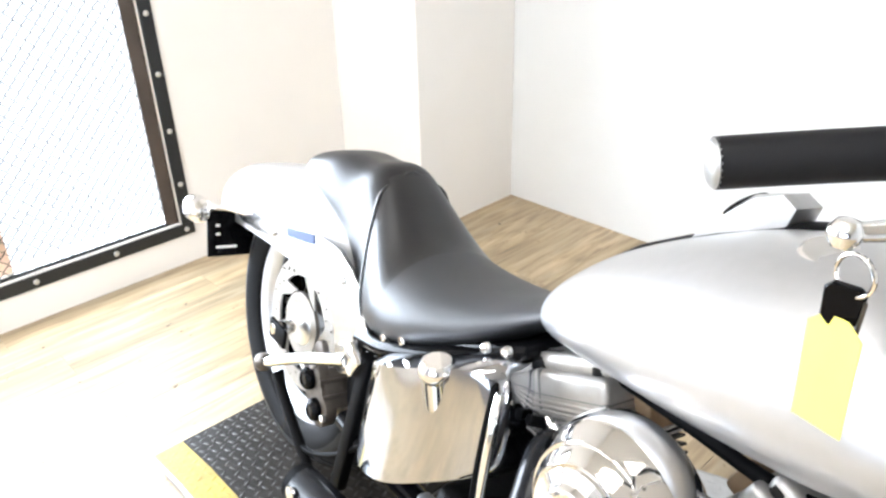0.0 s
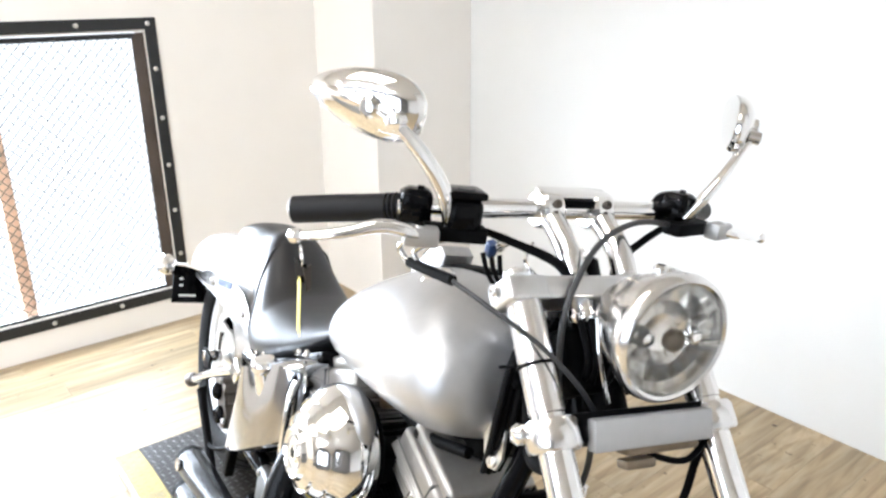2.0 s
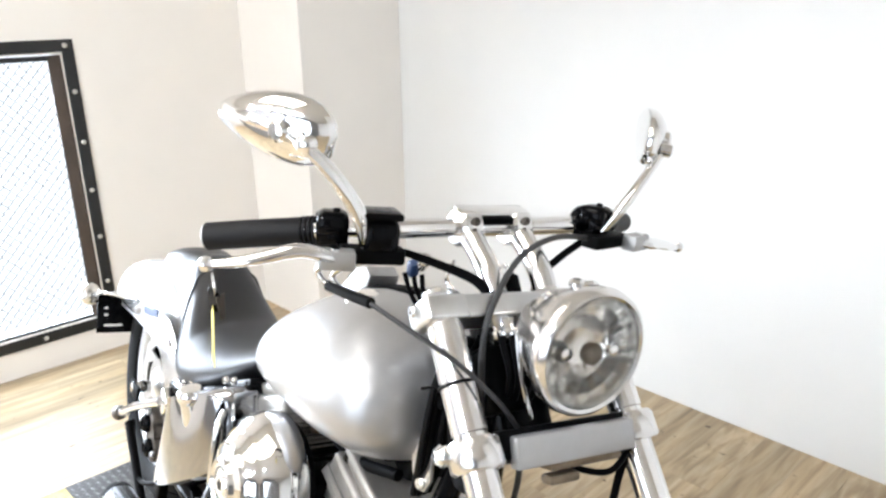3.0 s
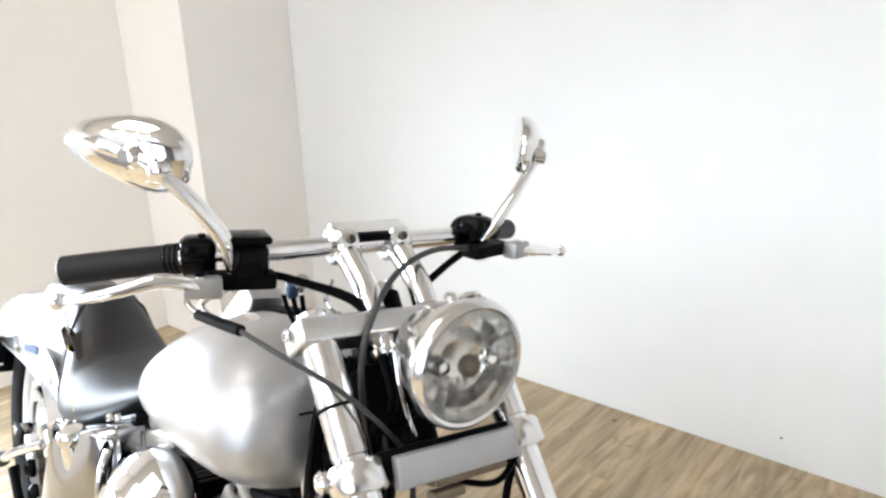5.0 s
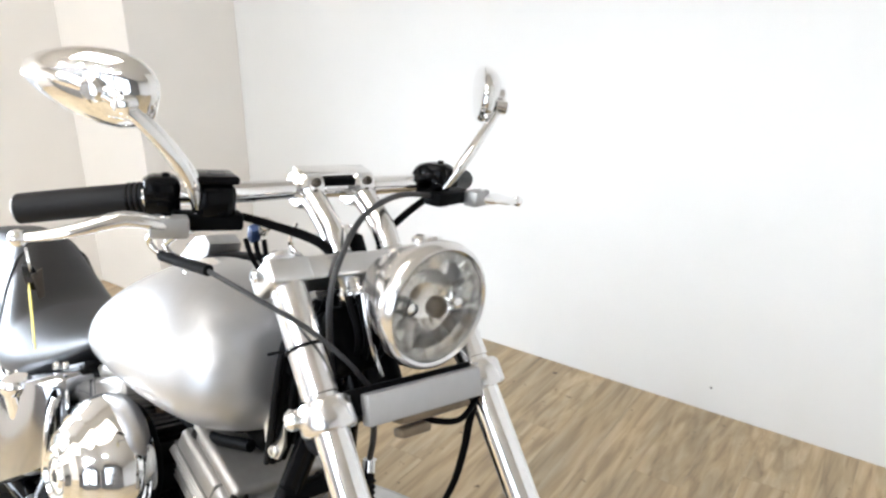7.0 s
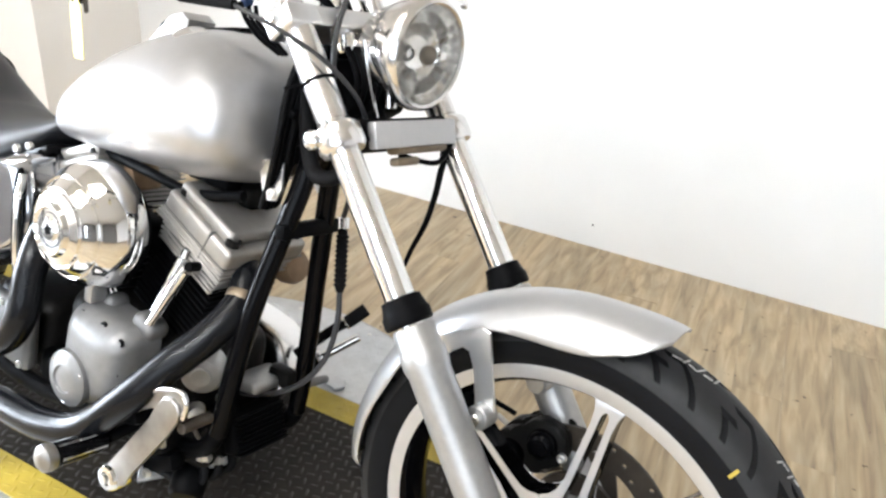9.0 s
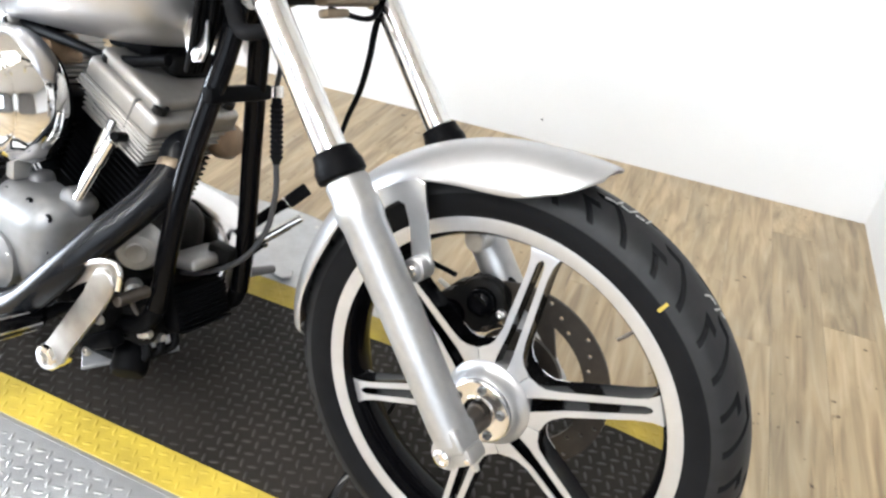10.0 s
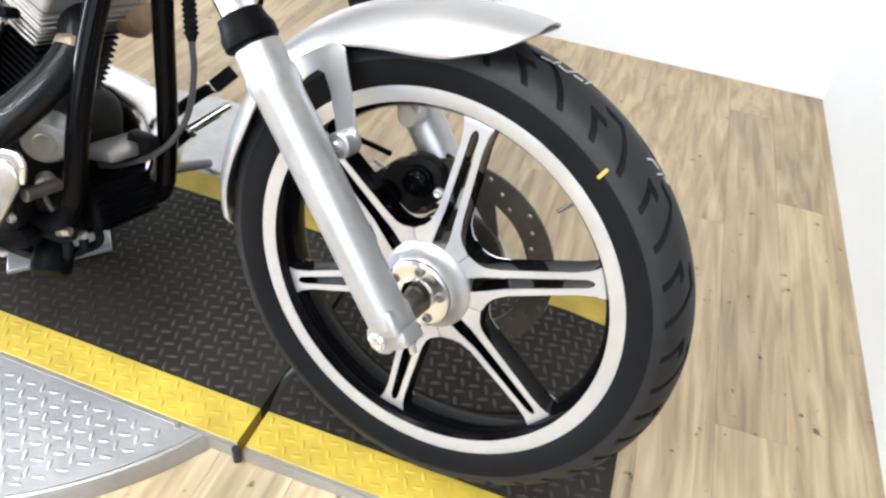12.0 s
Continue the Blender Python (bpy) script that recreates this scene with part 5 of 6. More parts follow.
def oil_tank():
    # horseshoe tank: rounded front view seen from the side
    side = [(p.x, p.y) for p in spline([Vector(q) for q in ((-1.318, 0.484, 0), (-1.334, 0.464, 0), (-1.337, 0.432, 0), (-1.324, 0.388, 0), (-1.302, 0.335, 0), (-1.288, 0.316, 0), (-1.265, 0.311, 0), (-1.235, 0.318, 0), (-1.16, 0.352, 0), (-1.08, 0.405, 0), (-1.040, 0.434, 0), (-1.024, 0.458, 0), (-1.020, 0.500, 0), (-1.030, 0.560, 0), (-1.040, 0.592, 0), (-1.052, 0.604, 0), (-1.072, 0.604, 0), (-1.12, 0.584, 0), (-1.20, 0.542, 0), (-1.285, 0.500, 0))], 4)]
    tank = None
    for s in (-1, 1):
        bm = bmesh.new()
        rings = [[Vector((x, s * y, z)) for x, z in side] for y in (0.055, 0.10, 0.128)]
        for sc in (0.995, 0.982, 0.962, 0.935, 0.90, 0.85, 0.78, 0.68, 0.55, 0.40, 0.25, 0.10, 0.02):
            e = min(1.0, (1 - sc) / 0.10)
            ring = []
            for x, z in side:
                x2, z2 = -1.178 + (x + 1.178) * sc, 0.455 + (z - 0.455) * sc
                bulge = 0.058 * (1 - min(1, abs(x2 + 1.178) / 0.160) ** 2.0)
                ring.append(Vector((x2, s * (0.128 + 0.016 * math.sqrt(1 - (1 - e) ** 2) + bulge * e + 0.06 * (0.455 - z2) * e), z2)))
            rings.append(ring)
        loft(bm, rings)
        t = part("oil_tank", bm, TANK_CHROME, bike, "chrome oil tank", angle=50)
        tank = tank or t
    cap = part("oil_cap", lathe(bmesh.new(), [(0.018, -0.085), (0.0240, -0.070), (0.0225, -0.012), (0.0235, -0.010), (0.0265, -0.004), (0.0265, 0.008), (0.021, 0.015), (0, 0.017)], at(-1.128, -0.182, 0.566) @ rx(14) @ ry(-4), 24), CHROME, tank, "chrome oil filler cap")
    part("battery_strap", boxes((0.20, 0.24, 0.012), at(-1.17, 0, 0.545) @ ry(-22), 0.004), GLOSS_BLACK, bike, "black battery cover")
    for x, z in ((-1.335, 0.500), (-1.285, 0.520), (-1.06, 0.62), (-1.10, 0.605)):
        part("frame_bolt", bolt((x, -0.125, z), (0, -1, 0), 0.008, 0.008), CHROME, bike)
    part("oil_line", tubes([(-1.035, -0.15, 0.575), (-1.02, -0.165, 0.53), (-1.015, -0.165, 0.43), (-1.02, -0.15, 0.36), (-1.10, -0.12, 0.28)], 0.007, 12), CHROME, bike, "chrome oil line")
    part("oil_line", tubes([(-1.055, -0.14, 0.590), (-1.038, -0.158, 0.55), (-1.036, -0.158, 0.44), (-1.04, -0.14, 0.33)], 0.006, 12), BLACK, bike)


def engine():
    case = part("crankcase", boxes((0.33, 0.22, 0.24), at(-0.79, 0, 0.275), 0.045, 4), DARK_CAST, bike, "dark cast crankcase")
    part("sump", boxes((0.40, 0.22, 0.07), at(-0.82, 0, 0.205), 0.02, 3), BLACK, bike, "black engine base")
    # cam cover: rounded triangle on the right
    outline = []
    for (cx, cz, r), a0, a1 in (((-0.790, 0.300, 0.060), 150, 300), ((-0.722, 0.320, 0.048), 300, 380), ((-0.704, 0.396, 0.034), 0, 90), ((-0.800, 0.402, 0.036), 80, 165)):
        outline += [(cx + r * math.cos(radians(a)), cz + r * math.sin(radians(a))) for a in np.linspace(a0, a1, 9)]
    bm = bmesh.new()
    rings = []
    for sc, d in ((1.0, 0.0), (1.0, 0.040), (0.975, 0.052), (0.93, 0.062), (0.86, 0.071), (0.76, 0.079), (0.62, 0.0845), (0.45, 0.087), (0.2, 0.088), (0.03, 0.088)):
        rings.append([Vector((-0.760 + (x + 0.752) * sc * 0.93, -0.105 - d, 0.338 + (z - 0.345) * sc * 0.93)) for x, z in outline])
    loft(bm, rings)
    cam_cover = part("cam_cover", bm, SILVER_CAST, bike, "satin grey cam cover", angle=60)
    for x, z in ((-0.800, 0.408), (-0.745, 0.408), (-0.700, 0.396), (-0.704, 0.340), (-0.722, 0.290)):
        part("cover_screw", lathe(bmesh.new(), [(0.0075, 0), (0.0075, 0.004), (0.004, 0.005), (0.003, 0.001), (0, 0.001)], at(x, -0.169, z) @ WHEEL, 14), BLACK, cam_cover)
    part("timer_cover", lathe(bmesh.new(), [(0.048, -0.012), (0.050, -0.004), (0.048, 0.004), (0.042, 0.006), (0.038, 0.010), (0.024, 0.012), (0.022, 0.009), (0.014, 0.010), (0, 0.011)], at(-0.790, -0.195, 0.300) @ WHEEL, 40), SILVER_CAST, cam_cover, "round satin timer cover")
    for dx, dz in ((0.034, 0.02), (-0.034, 0.02), (0, -0.04)):
        part("cover_screw", bolt((-0.79 + dx, -0.199, 0.30 + dz), (0, -1, 0), 0.005, 0.003), CHROME, cam_cover)
    for k, (bx, s) in enumerate(((-0.746, 1), (-0.912, -1))):
        base = Vector((bx, 0, 0.385))
        ax = Vector((0.385 * s, 0, 0.923))
        m = at(*base) @ ry(math.degrees(math.atan2(0.385 * s, 0.923)))
        cyl = part("cylinder", lathe(bmesh.new(), [(0, 0), (0.058, 0), (0.058, 0.17), (0, 0.17)], m, 24), BLACK, bike, "black finned cylinder")
        for i in range(13):
            w = 0.150 + 0.010 * math.sin(i / 12 * math.pi)
            part("fin", boxes((w, 0.148, 0.0035), m @ at(0, 0, 0.016 + i * 0.0115), 0.0012, 1), BLACK, cyl)
        hd = part("cylinder_head", boxes((0.135, 0.15, 0.06), m @ at(0, 0, 0.178), 0.012, 2), CAST, bike, "finned grey cylinder head")
        for i in range(5):
            part("fin", boxes((0.146 + 0.004 * i, 0.158, 0.0045), m @ at(0, 0, 0.150 + i * 0.0085), 0.0018, 1), BRIGHT_CAST, hd)
        bm = boxes((0.168, 0.178, 0.056), m @ at(0, 0, 0.218), 0.010, 3)
        rb = part("rocker_box", bm, BRIGHT_CAST, bike, "silver rocker box")
        part("rocker_lid", boxes((0.140, 0.160, 0.026), m @ at(-0.006 * s, 0, 0.255), 0.010, 3), BRIGHT_CAST, rb)
        for i in range(3):
            part("rocker_flange", boxes((0.172 + 0.004 * i, 0.182, 0.004), m @ at(0, 0, 0.206 - 0.007 * i), 0.0015, 1), BRIGHT_CAST, rb)
        part("rocker_rib", boxes((0.170, 0.180, 0.0016), m @ at(0, 0, 0.214), 0.0, 1), CAST, rb)
        part("rocker_seam", boxes((0.003, 0.180, 0.054), m @ at(0.030 * s, 0, 0.220)), CAST, rb)
        for dx, dy in ((-0.062, -0.07), (0.062, -0.07), (-0.062, 0.07), (0.062, 0.07)):
            part("rocker_bolt", lathe(bmesh.new(), [(0.012, 0), (0.012, 0.010), (0.007, 0.012), (0.006, 0.005), (0, 0.005)], m @ at(dx, dy, 0.247), 14), DARK_CAST, rb)
        part("spark_plug", rod(m @ Vector((0.03 * s, -0.080, 0.172)), m @ Vector((0.036 * s, -0.108, 0.182)), 0.008, 12), BLACK, hd)
        part("intake_gasket", boxes((0.03, 0.06, 0.05), m @ at(-0.095 * s, -0.01, 0.20), 0.008), RUSTY, hd)
        # pushrod tubes
        for dx, dy in ((0.010, 0.0), (-0.012, 0.020)):
            foot = Vector((-0.752 + 0.052 * s + dx, -0.128 + dy, 0.424))
            headp = m @ Vector((dx * 1.4 + 0.014 * s, -0.098 + dy, 0.180))
            pr = part("pushrod_tube", rod(foot, headp, 0.0085, 16), CHROME, bike, "chrome pushrod tube")
            midp = foot + (headp - foot) * 0.55
            part("pushrod_collar", rod(midp, midp + (headp - foot).normalized() * 0.045, 0.0110, 16), CHROME, pr)
        part("lifter_block", boxes((0.056, 0.044, 0.034), at(-0.752 + 0.052 * s, -0.118, 0.416) @ ry(20 * s), 0.015, 4), CAST, bike, "grey lifter block")
    # air cleaner
    m = at(-0.832, -0.122, 0.550) @ WHEEL
    prof = [(0, 0.102), (0.016, 0.102), (0.020, 0.098), (0.034, 0.099), (0.038, 0.103), (0.041, 0.102), (0.045, 0.095), (0.060, 0.090), (0.063, 0.084), (0.0655, 0.087), (0.068, 0.083), (0.078, 0.074), (0.081, 0.067), (0.084, 0.069), (0.087, 0.063), (0.098, 0.052), (0.1055, 0.034), (0.108, 0.018), (0.107, 0.002), (0.103, -0.004), (0, -0.004)]
    ac = part("air_cleaner", lathe(bmesh.new(), prof, ID, 64), CHROME, bike, "round stepped chrome air cleaner cover", m)
    part("backing_plate", lathe(bmesh.new(), [(0, -0.022), (0.086, -0.022), (0.090, -0.016), (0.090, -0.006), (0, -0.005)], ID, 48), BLACK, ac, "black backing plate", m)
    bm = prism(bmesh.new(), [(0.010 * math.cos(a) * (1 if k % 2 else 0.6), 0.010 * math.sin(a) * (1 if k % 2 else 0.6)) for k, a in enumerate(2 * math.pi * i / 10 for i in range(10))], 0.001, at(0, 0, 0.102))
    part("emblem", bm, GLOSS_BLACK, ac, "small dark emblem", m)
    for k in range(24):
        a = 2 * math.pi * k / 24
        part("emblem_bar", boxes((0.0022, 0.005, 0.0008), rz(math.degrees(a)) @ at(0.0275, 0, 0.0992)), CAST, ac, "", m)
    part("breather", boxes((0.07, 0.07, 0.05), at(-0.79, -0.075, 0.545), 0.012), BLACK, bike, "black carburettor body")
    part("carb_clip", boxes((0.02, 0.03, 0.055), at(-0.805, -0.150, 0.452), 0.004), BRUSHED, bike)
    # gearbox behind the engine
    part("gearbox", boxes((0.18, 0.22, 0.15), at(-1.085, 0, 0.255), 0.03, 4), DARK_CAST, bike, "dark gearbox")
    gc = part("gearbox_cover", boxes((0.17, 0.030, 0.125), at(-1.08, -0.135, 0.262), 0.012, 3), SILVER_CAST, bike)
    for dx, dz in ((-0.07, 0.05), (0.07, 0.05), (-0.07, -0.05), (0.07, -0.05), (0, 0.052)):
        part("cover_screw", bolt((-1.08 + dx, -0.150, 0.262 + dz), (0, -1, 0), 0.007, 0.004), ZINC, gc)
    # primary case on the far side
    prim = [(-0.70 + 0.10 * math.cos(radians(a)), 0.27 + 0.10 * math.sin(radians(a))) for a in range(-90, 91, 15)] + [(-1.03 + 0.12 * math.cos(radians(a)), 0.27 + 0.12 * math.sin(radians(a))) for a in range(90, 271, 15)]
    part("primary_cover", prism(bmesh.new(), prim, 0.09, at(0, 0.215, 0) @ WHEEL, 0.02, 3), POLISHED, bike, "polished silver primary case")


def exhaust():
    front = [(-0.632, -0.020, 0.552), (-0.596, -0.032, 0.540), (-0.566, -0.058, 0.504), (-0.572, -0.100, 0.456), (-0.604, -0.150, 0.396), (-0.652, -0.190, 0.322), (-0.722, -0.208, 0.246), (-0.810, -0.218, 0.210), (-0.92, -0.220, 0.193), (-1.10, -0.222, 0.168), (-1.26, -0.226, 0.145), (-1.375, -0.228, 0.130)]
    rear = [(-0.985, -0.070, 0.520), (-0.955, -0.130, 0.530), (-0.925, -0.175, 0.495), (-0.912, -0.200, 0.440), (-0.905, -0.212, 0.375), (-0.935, -0.218, 0.318), (-1.00, -0.222, 0.283), (-1.12, -0.228, 0.262), (-1.26, -0.234, 0.243), (-1.355, -0.238, 0.230)]
    for nm, line, r in (("front", front, 0.0270), ("rear", rear, 0.0255)):
        p = part("exhaust_pipe", tubes(line, [r * 0.85] + [r] * (len(line) - 3) + [r * 1.3, r * 1.3], 24, 8), PIPE, bike, "matt black exhaust pipe")
        e, d = Vector(line[-1]), (Vector(line[-1]) - Vector(line[-2])).normalized()
        part("pipe_lip", lathe(bmesh.new(), [(r * 1.31, -0.012), (r * 1.34, 0.004), (r * 1.22, 0.006), (r * 1.1, 0.004), (r * 1.1, -0.012)], along(e, e + d), 28, closed=True), BLACK, p)
        if nm == "rear":
            part("pipe_clip", lathe(bmesh.new(), [(0.014, 0), (0.014, 0.004), (0.008, 0.006), (0, 0.006)], at(-1.325, -0.270, 0.240) @ WHEEL, 16), CHROME, p, "chrome clip")
        else:
            q, d = Vector(front[2]), (Vector(front[3]) - Vector(front[1])).normalized()
            part("heat_stain", lathe(bmesh.new(), [(0.0265, -0.010), (0.0277, -0.008), (0.0277, 0.004), (0.0265, 0.006)], along(q, q + d), 24, closed=True), COPPER, p, "heat-tinted pipe end")


def chassis():
    part("frame_backbone", tubes([(-0.50, 0, 0.80), (-0.65, 0, 0.735), (-0.90, 0, 0.665), (-1.08, 0, 0.60), (-1.20, 0, 0.52)], [0.032, 0.03, 0.028, 0.026, 0.024], 16), GLOSS_BLACK, bike, "gloss black backbone tube")
    part("steering_head", rod((-0.535, 0, 0.935), (-0.445, 0, 0.785), 0.034, 24), GLOSS_BLACK, bike, "gloss black steering head")
    for s in (-1, 1):
        part("down_tube", tubes([(-0.500, 0.022 * s, 0.80), (-0.508, 0.034 * s, 0.70), (-0.526, 0.068 * s, 0.53), (-0.532, 0.086 * s, 0.40), (-0.534, 0.092 * s, 0.32), (-0.538, 0.095 * s, 0.262 if s > 0 else 0.285)], 0.0165, 16), GLOSS_BLACK, bike, "gloss black frame down tube")
        low = 0.262 if s > 0 else 0.285
        # Same gloss tube carried on in matt black, the shade below painted in
        part("cradle_tube", tubes([(-0.538, 0.095 * s, low + 0.002), (-0.554, 0.098 * s, low - 0.030), (-0.600, 0.102 * s, low - 0.055), (-0.70, 0.108 * s, low - 0.070), (-1.0, 0.12 * s, 0.165), (-1.25, 0.12 * s, 0.18)], 0.0160, 16), BLACK, bike, "matt black cradle tube")
        part("seat_rail", tubes([(-1.02, 0.06 * s, 0.615), (-1.18, 0.105 * s, 0.545), (-1.32, 0.125 * s, 0.485), (-1.42, 0.118 * s, 0.455)], 0.0155, 14), GLOSS_BLACK, bike, "gloss black seat rail")
    part("cross_plate", boxes((0.020, 0.130, 0.024), at(-0.508, 0, 0.638) @ ry(-8), 0.004), BLACK, bike, "black frame cross plate")
    # finned regulator low between the tubes
    reg = part("regulator", boxes((0.040, 0.125, 0.076), at(-0.560, 0.012, 0.250) @ ry(-20), 0.014, 3), BLACK, bike, "black finned voltage regulator")
    for i in range(9):
        part("fin", boxes((0.022, 0.112, 0.0036), at(-0.534 - 0.003 * i, 0.012, 0.222 + 0.0075 * i) @ ry(-20), 0.001, 1), BLACK, reg)
    part("engine_mount", boxes((0.070, 0.100, 0.024), at(-0.585, 0.040, 0.322) @ ry(-12), 0.009, 3), BRUSHED, bike, "grey cast engine mount")
    part("filter_boss", lathe(bmesh.new(), [(0, 0.034), (0.016, 0.034), (0.018, 0.030), (0.030, 0.028), (0.036, 0.018), (0.036, -0.02), (0, -0.02)], at(-0.625, -0.060, 0.352) @ rz(40) @ WHEEL, 24), BRUSHED, bike, "light grey cast boss")
    part("clevis", lathe(bmesh.new(), [(0, 0.016), (0.006, 0.016), (0.008, 0.012), (0.014, 0.010), (0.014, -0.012), (0, -0.012)], at(-0.588, -0.098, 0.300) @ rz(50) @ WHEEL, 18), ZINC, bike, "zinc linkage bolt")
    part("linkage_rod", tubes([(-0.588, -0.105, 0.296), (-0.575, -0.104, 0.268), (-0.548, -0.098, 0.250)], 0.004, 10), STEEL, bike, "thin steel linkage rod")
    part("mount_bolt", bolt((-0.585, -0.045, 0.312), (0, -1, 0), 0.010, 0.012), ZINC, bike)
    part("engine_plate", boxes((0.020, 0.16, 0.10), at(-0.625, 0.0, 0.235), 0.006, 2), BLACK, bike, "black engine plate")
    part("horn_body", lathe(bmesh.new(), [(0, -0.024), (0.022, -0.022), (0.030, -0.012), (0.033, 0.008), (0.028, 0.020), (0.012, 0.025), (0, 0.026)], at(-0.604, 0.085, 0.525) @ ry(70), 28), RUSTY, bike, "brown stained horn body")
    part("horn_cover", boxes((0.060, 0.07, 0.050), at(-0.628, 0.02, 0.575) @ ry(-20), 0.012, 3), RUSTY, bike, "brown stained bracket")
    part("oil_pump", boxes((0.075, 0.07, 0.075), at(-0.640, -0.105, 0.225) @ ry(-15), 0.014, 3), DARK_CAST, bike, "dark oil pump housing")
    part("filter_mount", lathe(bmesh.new(), [(0, 0), (0.026, 0.002), (0.030, 0.010), (0.030, 0.050), (0.024, 0.058), (0, 0.06)], along((-0.600, -0.075, 0.185), (-0.575, -0.11, 0.150)), 24), BLACK, bike, "black filter housing")
    for x, y, z in ((-0.606, -0.142, 0.250), (-0.655, -0.143, 0.205), (-0.632, -0.142, 0.180)):
        part("pump_bolt", bolt((x, y, z), (0, -1, 0), 0.008, 0.008), ZINC, bike)
    # Rough black mass added to fill the dark cluster low between the tubes
    part("low_filler_block", boxes((0.060, 0.110, 0.085), at(-0.600, -0.045, 0.232) @ ry(-14) @ rz(8), 0.016, 3), DARK_CAST, bike, "black filler mass added below the engine")
    for k, (y, z) in enumerate(((-0.085, 0.262), (-0.060, 0.205), (-0.020, 0.212), (-0.088, 0.222))):
        part("line_fitting", lathe(bmesh.new(), [(0, 0.016), (0.006, 0.016), (0.0085, 0.012), (0.0085, 0.004), (0.011, 0.003), (0.011, -0.006), (0, -0.006)], at(-0.568, y, z) @ ry(75) @ rz(20 * k), 6), ZINC if k % 2 else STEEL, bike)
    for k in range(3):
        part("oil_hose", tubes([(-0.575, -0.080 + 0.03 * k, 0.205), (-0.560, -0.090 + 0.03 * k, 0.180), (-0.600, -0.095 + 0.02 * k, 0.158), (-0.680, -0.100 + 0.02 * k, 0.150)], 0.0075, 10), RUBBER, bike, "black oil hose")
    # Black boxes added to fill the dark gap under the tank
    part("under_tank_filler", boxes((0.12, 0.09, 0.045), at(-0.690, 0.030, 0.655) @ ry(10), 0.012, 3), DARK_CAST, bike, "black filler block added under the tank")
    part("small_tank_filler", boxes((0.07, 0.08, 0.035), at(-0.665, 0.030, 0.622) @ ry(20), 0.008, 2), BLACK, bike, "smaller black filler block under the tank")
    part("horn_bracket", boxes((0.05, 0.03, 0.035), at(-0.555, 0.06, 0.335), 0.008), DARK_CAST, bike)


def controls():
    # brake pedal: polished plate bent round the peg mount
    arm = [(-0.690, 0.176), (-0.694, 0.162), (-0.684, 0.150), (-0.664, 0.150), (-0.640, 0.166), (-0.621, 0.203), (-0.560, 0.296), (-0.538, 0.334), (-0.534, 0.352), (-0.542, 0.366), (-0.556, 0.371), (-0.572, 0.366), (-0.582, 0.352), (-0.582, 0.342), (-0.596, 0.318), (-0.640, 0.250)]
    pedal = part("brake_pedal", prism(bmesh.new(), arm, 0.009, at(0, -0.176, 0) @ WHEEL, 0.004, 3), WORN_CHROME, bike, "worn chrome brake pedal", angle=30)
    rim = [(-0.531, 0.346), (-0.528, 0.372), (-0.541, 0.385), (-0.569, 0.378), (-0.600, 0.362), (-0.634, 0.334), (-0.652, 0.302)]
    inner = [(-0.644, 0.296), (-0.626, 0.316), (-0.602, 0.332), (-0.578, 0.340), (-0.562, 0.330)]
    part("pedal_pad", prism(bmesh.new(), [(p.x, p.y) for p in spline([Vector(q) for q in rim], 5)] + inner, 0.006, at(0, -0.172, 0) @ WHEEL, 0.002, 2), WORN_CHROME, pedal, "curved toe pad", angle=30)
    part("pedal_rim", tubes([(x, -0.178, z) for x, z in rim], 0.0045, 10), CHROME, pedal)
    part("pedal_pivot", lathe(bmesh.new(), [(0.024, -0.02), (0.024, 0.012), (0.020, 0.018), (0.012, 0.019), (0.010, 0.014), (0, 0.014)], at(-0.676, -0.172, 0.164) @ WHEEL, 28), CHROME, pedal)
    part("pedal_bolt", lathe(bmesh.new(), [(0.008, 0), (0.008, 0.007), (0, 0.008)], at(-0.676, -0.188, 0.164) @ WHEEL, 6), ZINC, pedal)
    peg = part("footpeg", tubes([(-0.664, -0.135, 0.262), (-0.675, -0.175, 0.246), (-0.682, -0.195, 0.239)], 0.0105, 16), BLACK, bike, "black rider footpeg with chrome end")
    part("peg_rubber", lathe(bmesh.new(), [(0, 0), (0.0165, 0.001), (0.0185, 0.006), (0.0185, 0.088), (0.016, 0.092), (0, 0.092)], along((-0.682, -0.193, 0.239), (-0.683, -0.30, 0.244)), 28), GLOSS_BLACK, peg, "gloss black peg sleeve")
    for k in range(5):
        a = 2 * math.pi * k / 5
        o = Vector((0.0178 * math.cos(a), 0, 0.0178 * math.sin(a)))
        part("peg_strip", rod(Vector((-0.682, -0.202, 0.2395)) + o, Vector((-0.683, -0.276, 0.243)) + o, 0.0022, 8), CHROME, peg)
    part("peg_cap", lathe(bmesh.new(), [(0, -0.006), (0.016, -0.006), (0.021, -0.003), (0.0225, 0.004), (0.021, 0.012), (0.014, 0.017), (0, 0.018)], along((-0.683, -0.286, 0.2435), (-0.6835, -0.35, 0.246)), 28), WORN_CHROME, peg, "worn chrome peg cap")
    part("peg_mount", boxes((0.05, 0.05, 0.04), at(-0.665, -0.15, 0.285) @ ry(-25), 0.01), BLACK, peg)
    part("pedal_spindle", rod((-0.545, -0.11, 0.318), (-0.545, -0.168, 0.318), 0.010), STEEL, bike)
    part("master_cylinder", boxes((0.08, 0.03, 0.03), at(-0.615, -0.13, 0.205) @ ry(-30), 0.007), BLACK, bike, "black rear master cylinder")
    # shift side, seen past the frame
    part("shift_peg", tubes([(-0.60, 0.14, 0.335), (-0.57, 0.20, 0.385), (-0.553, 0.225, 0.405)], 0.010, 14), BLACK, bike, "black shifter shaft")
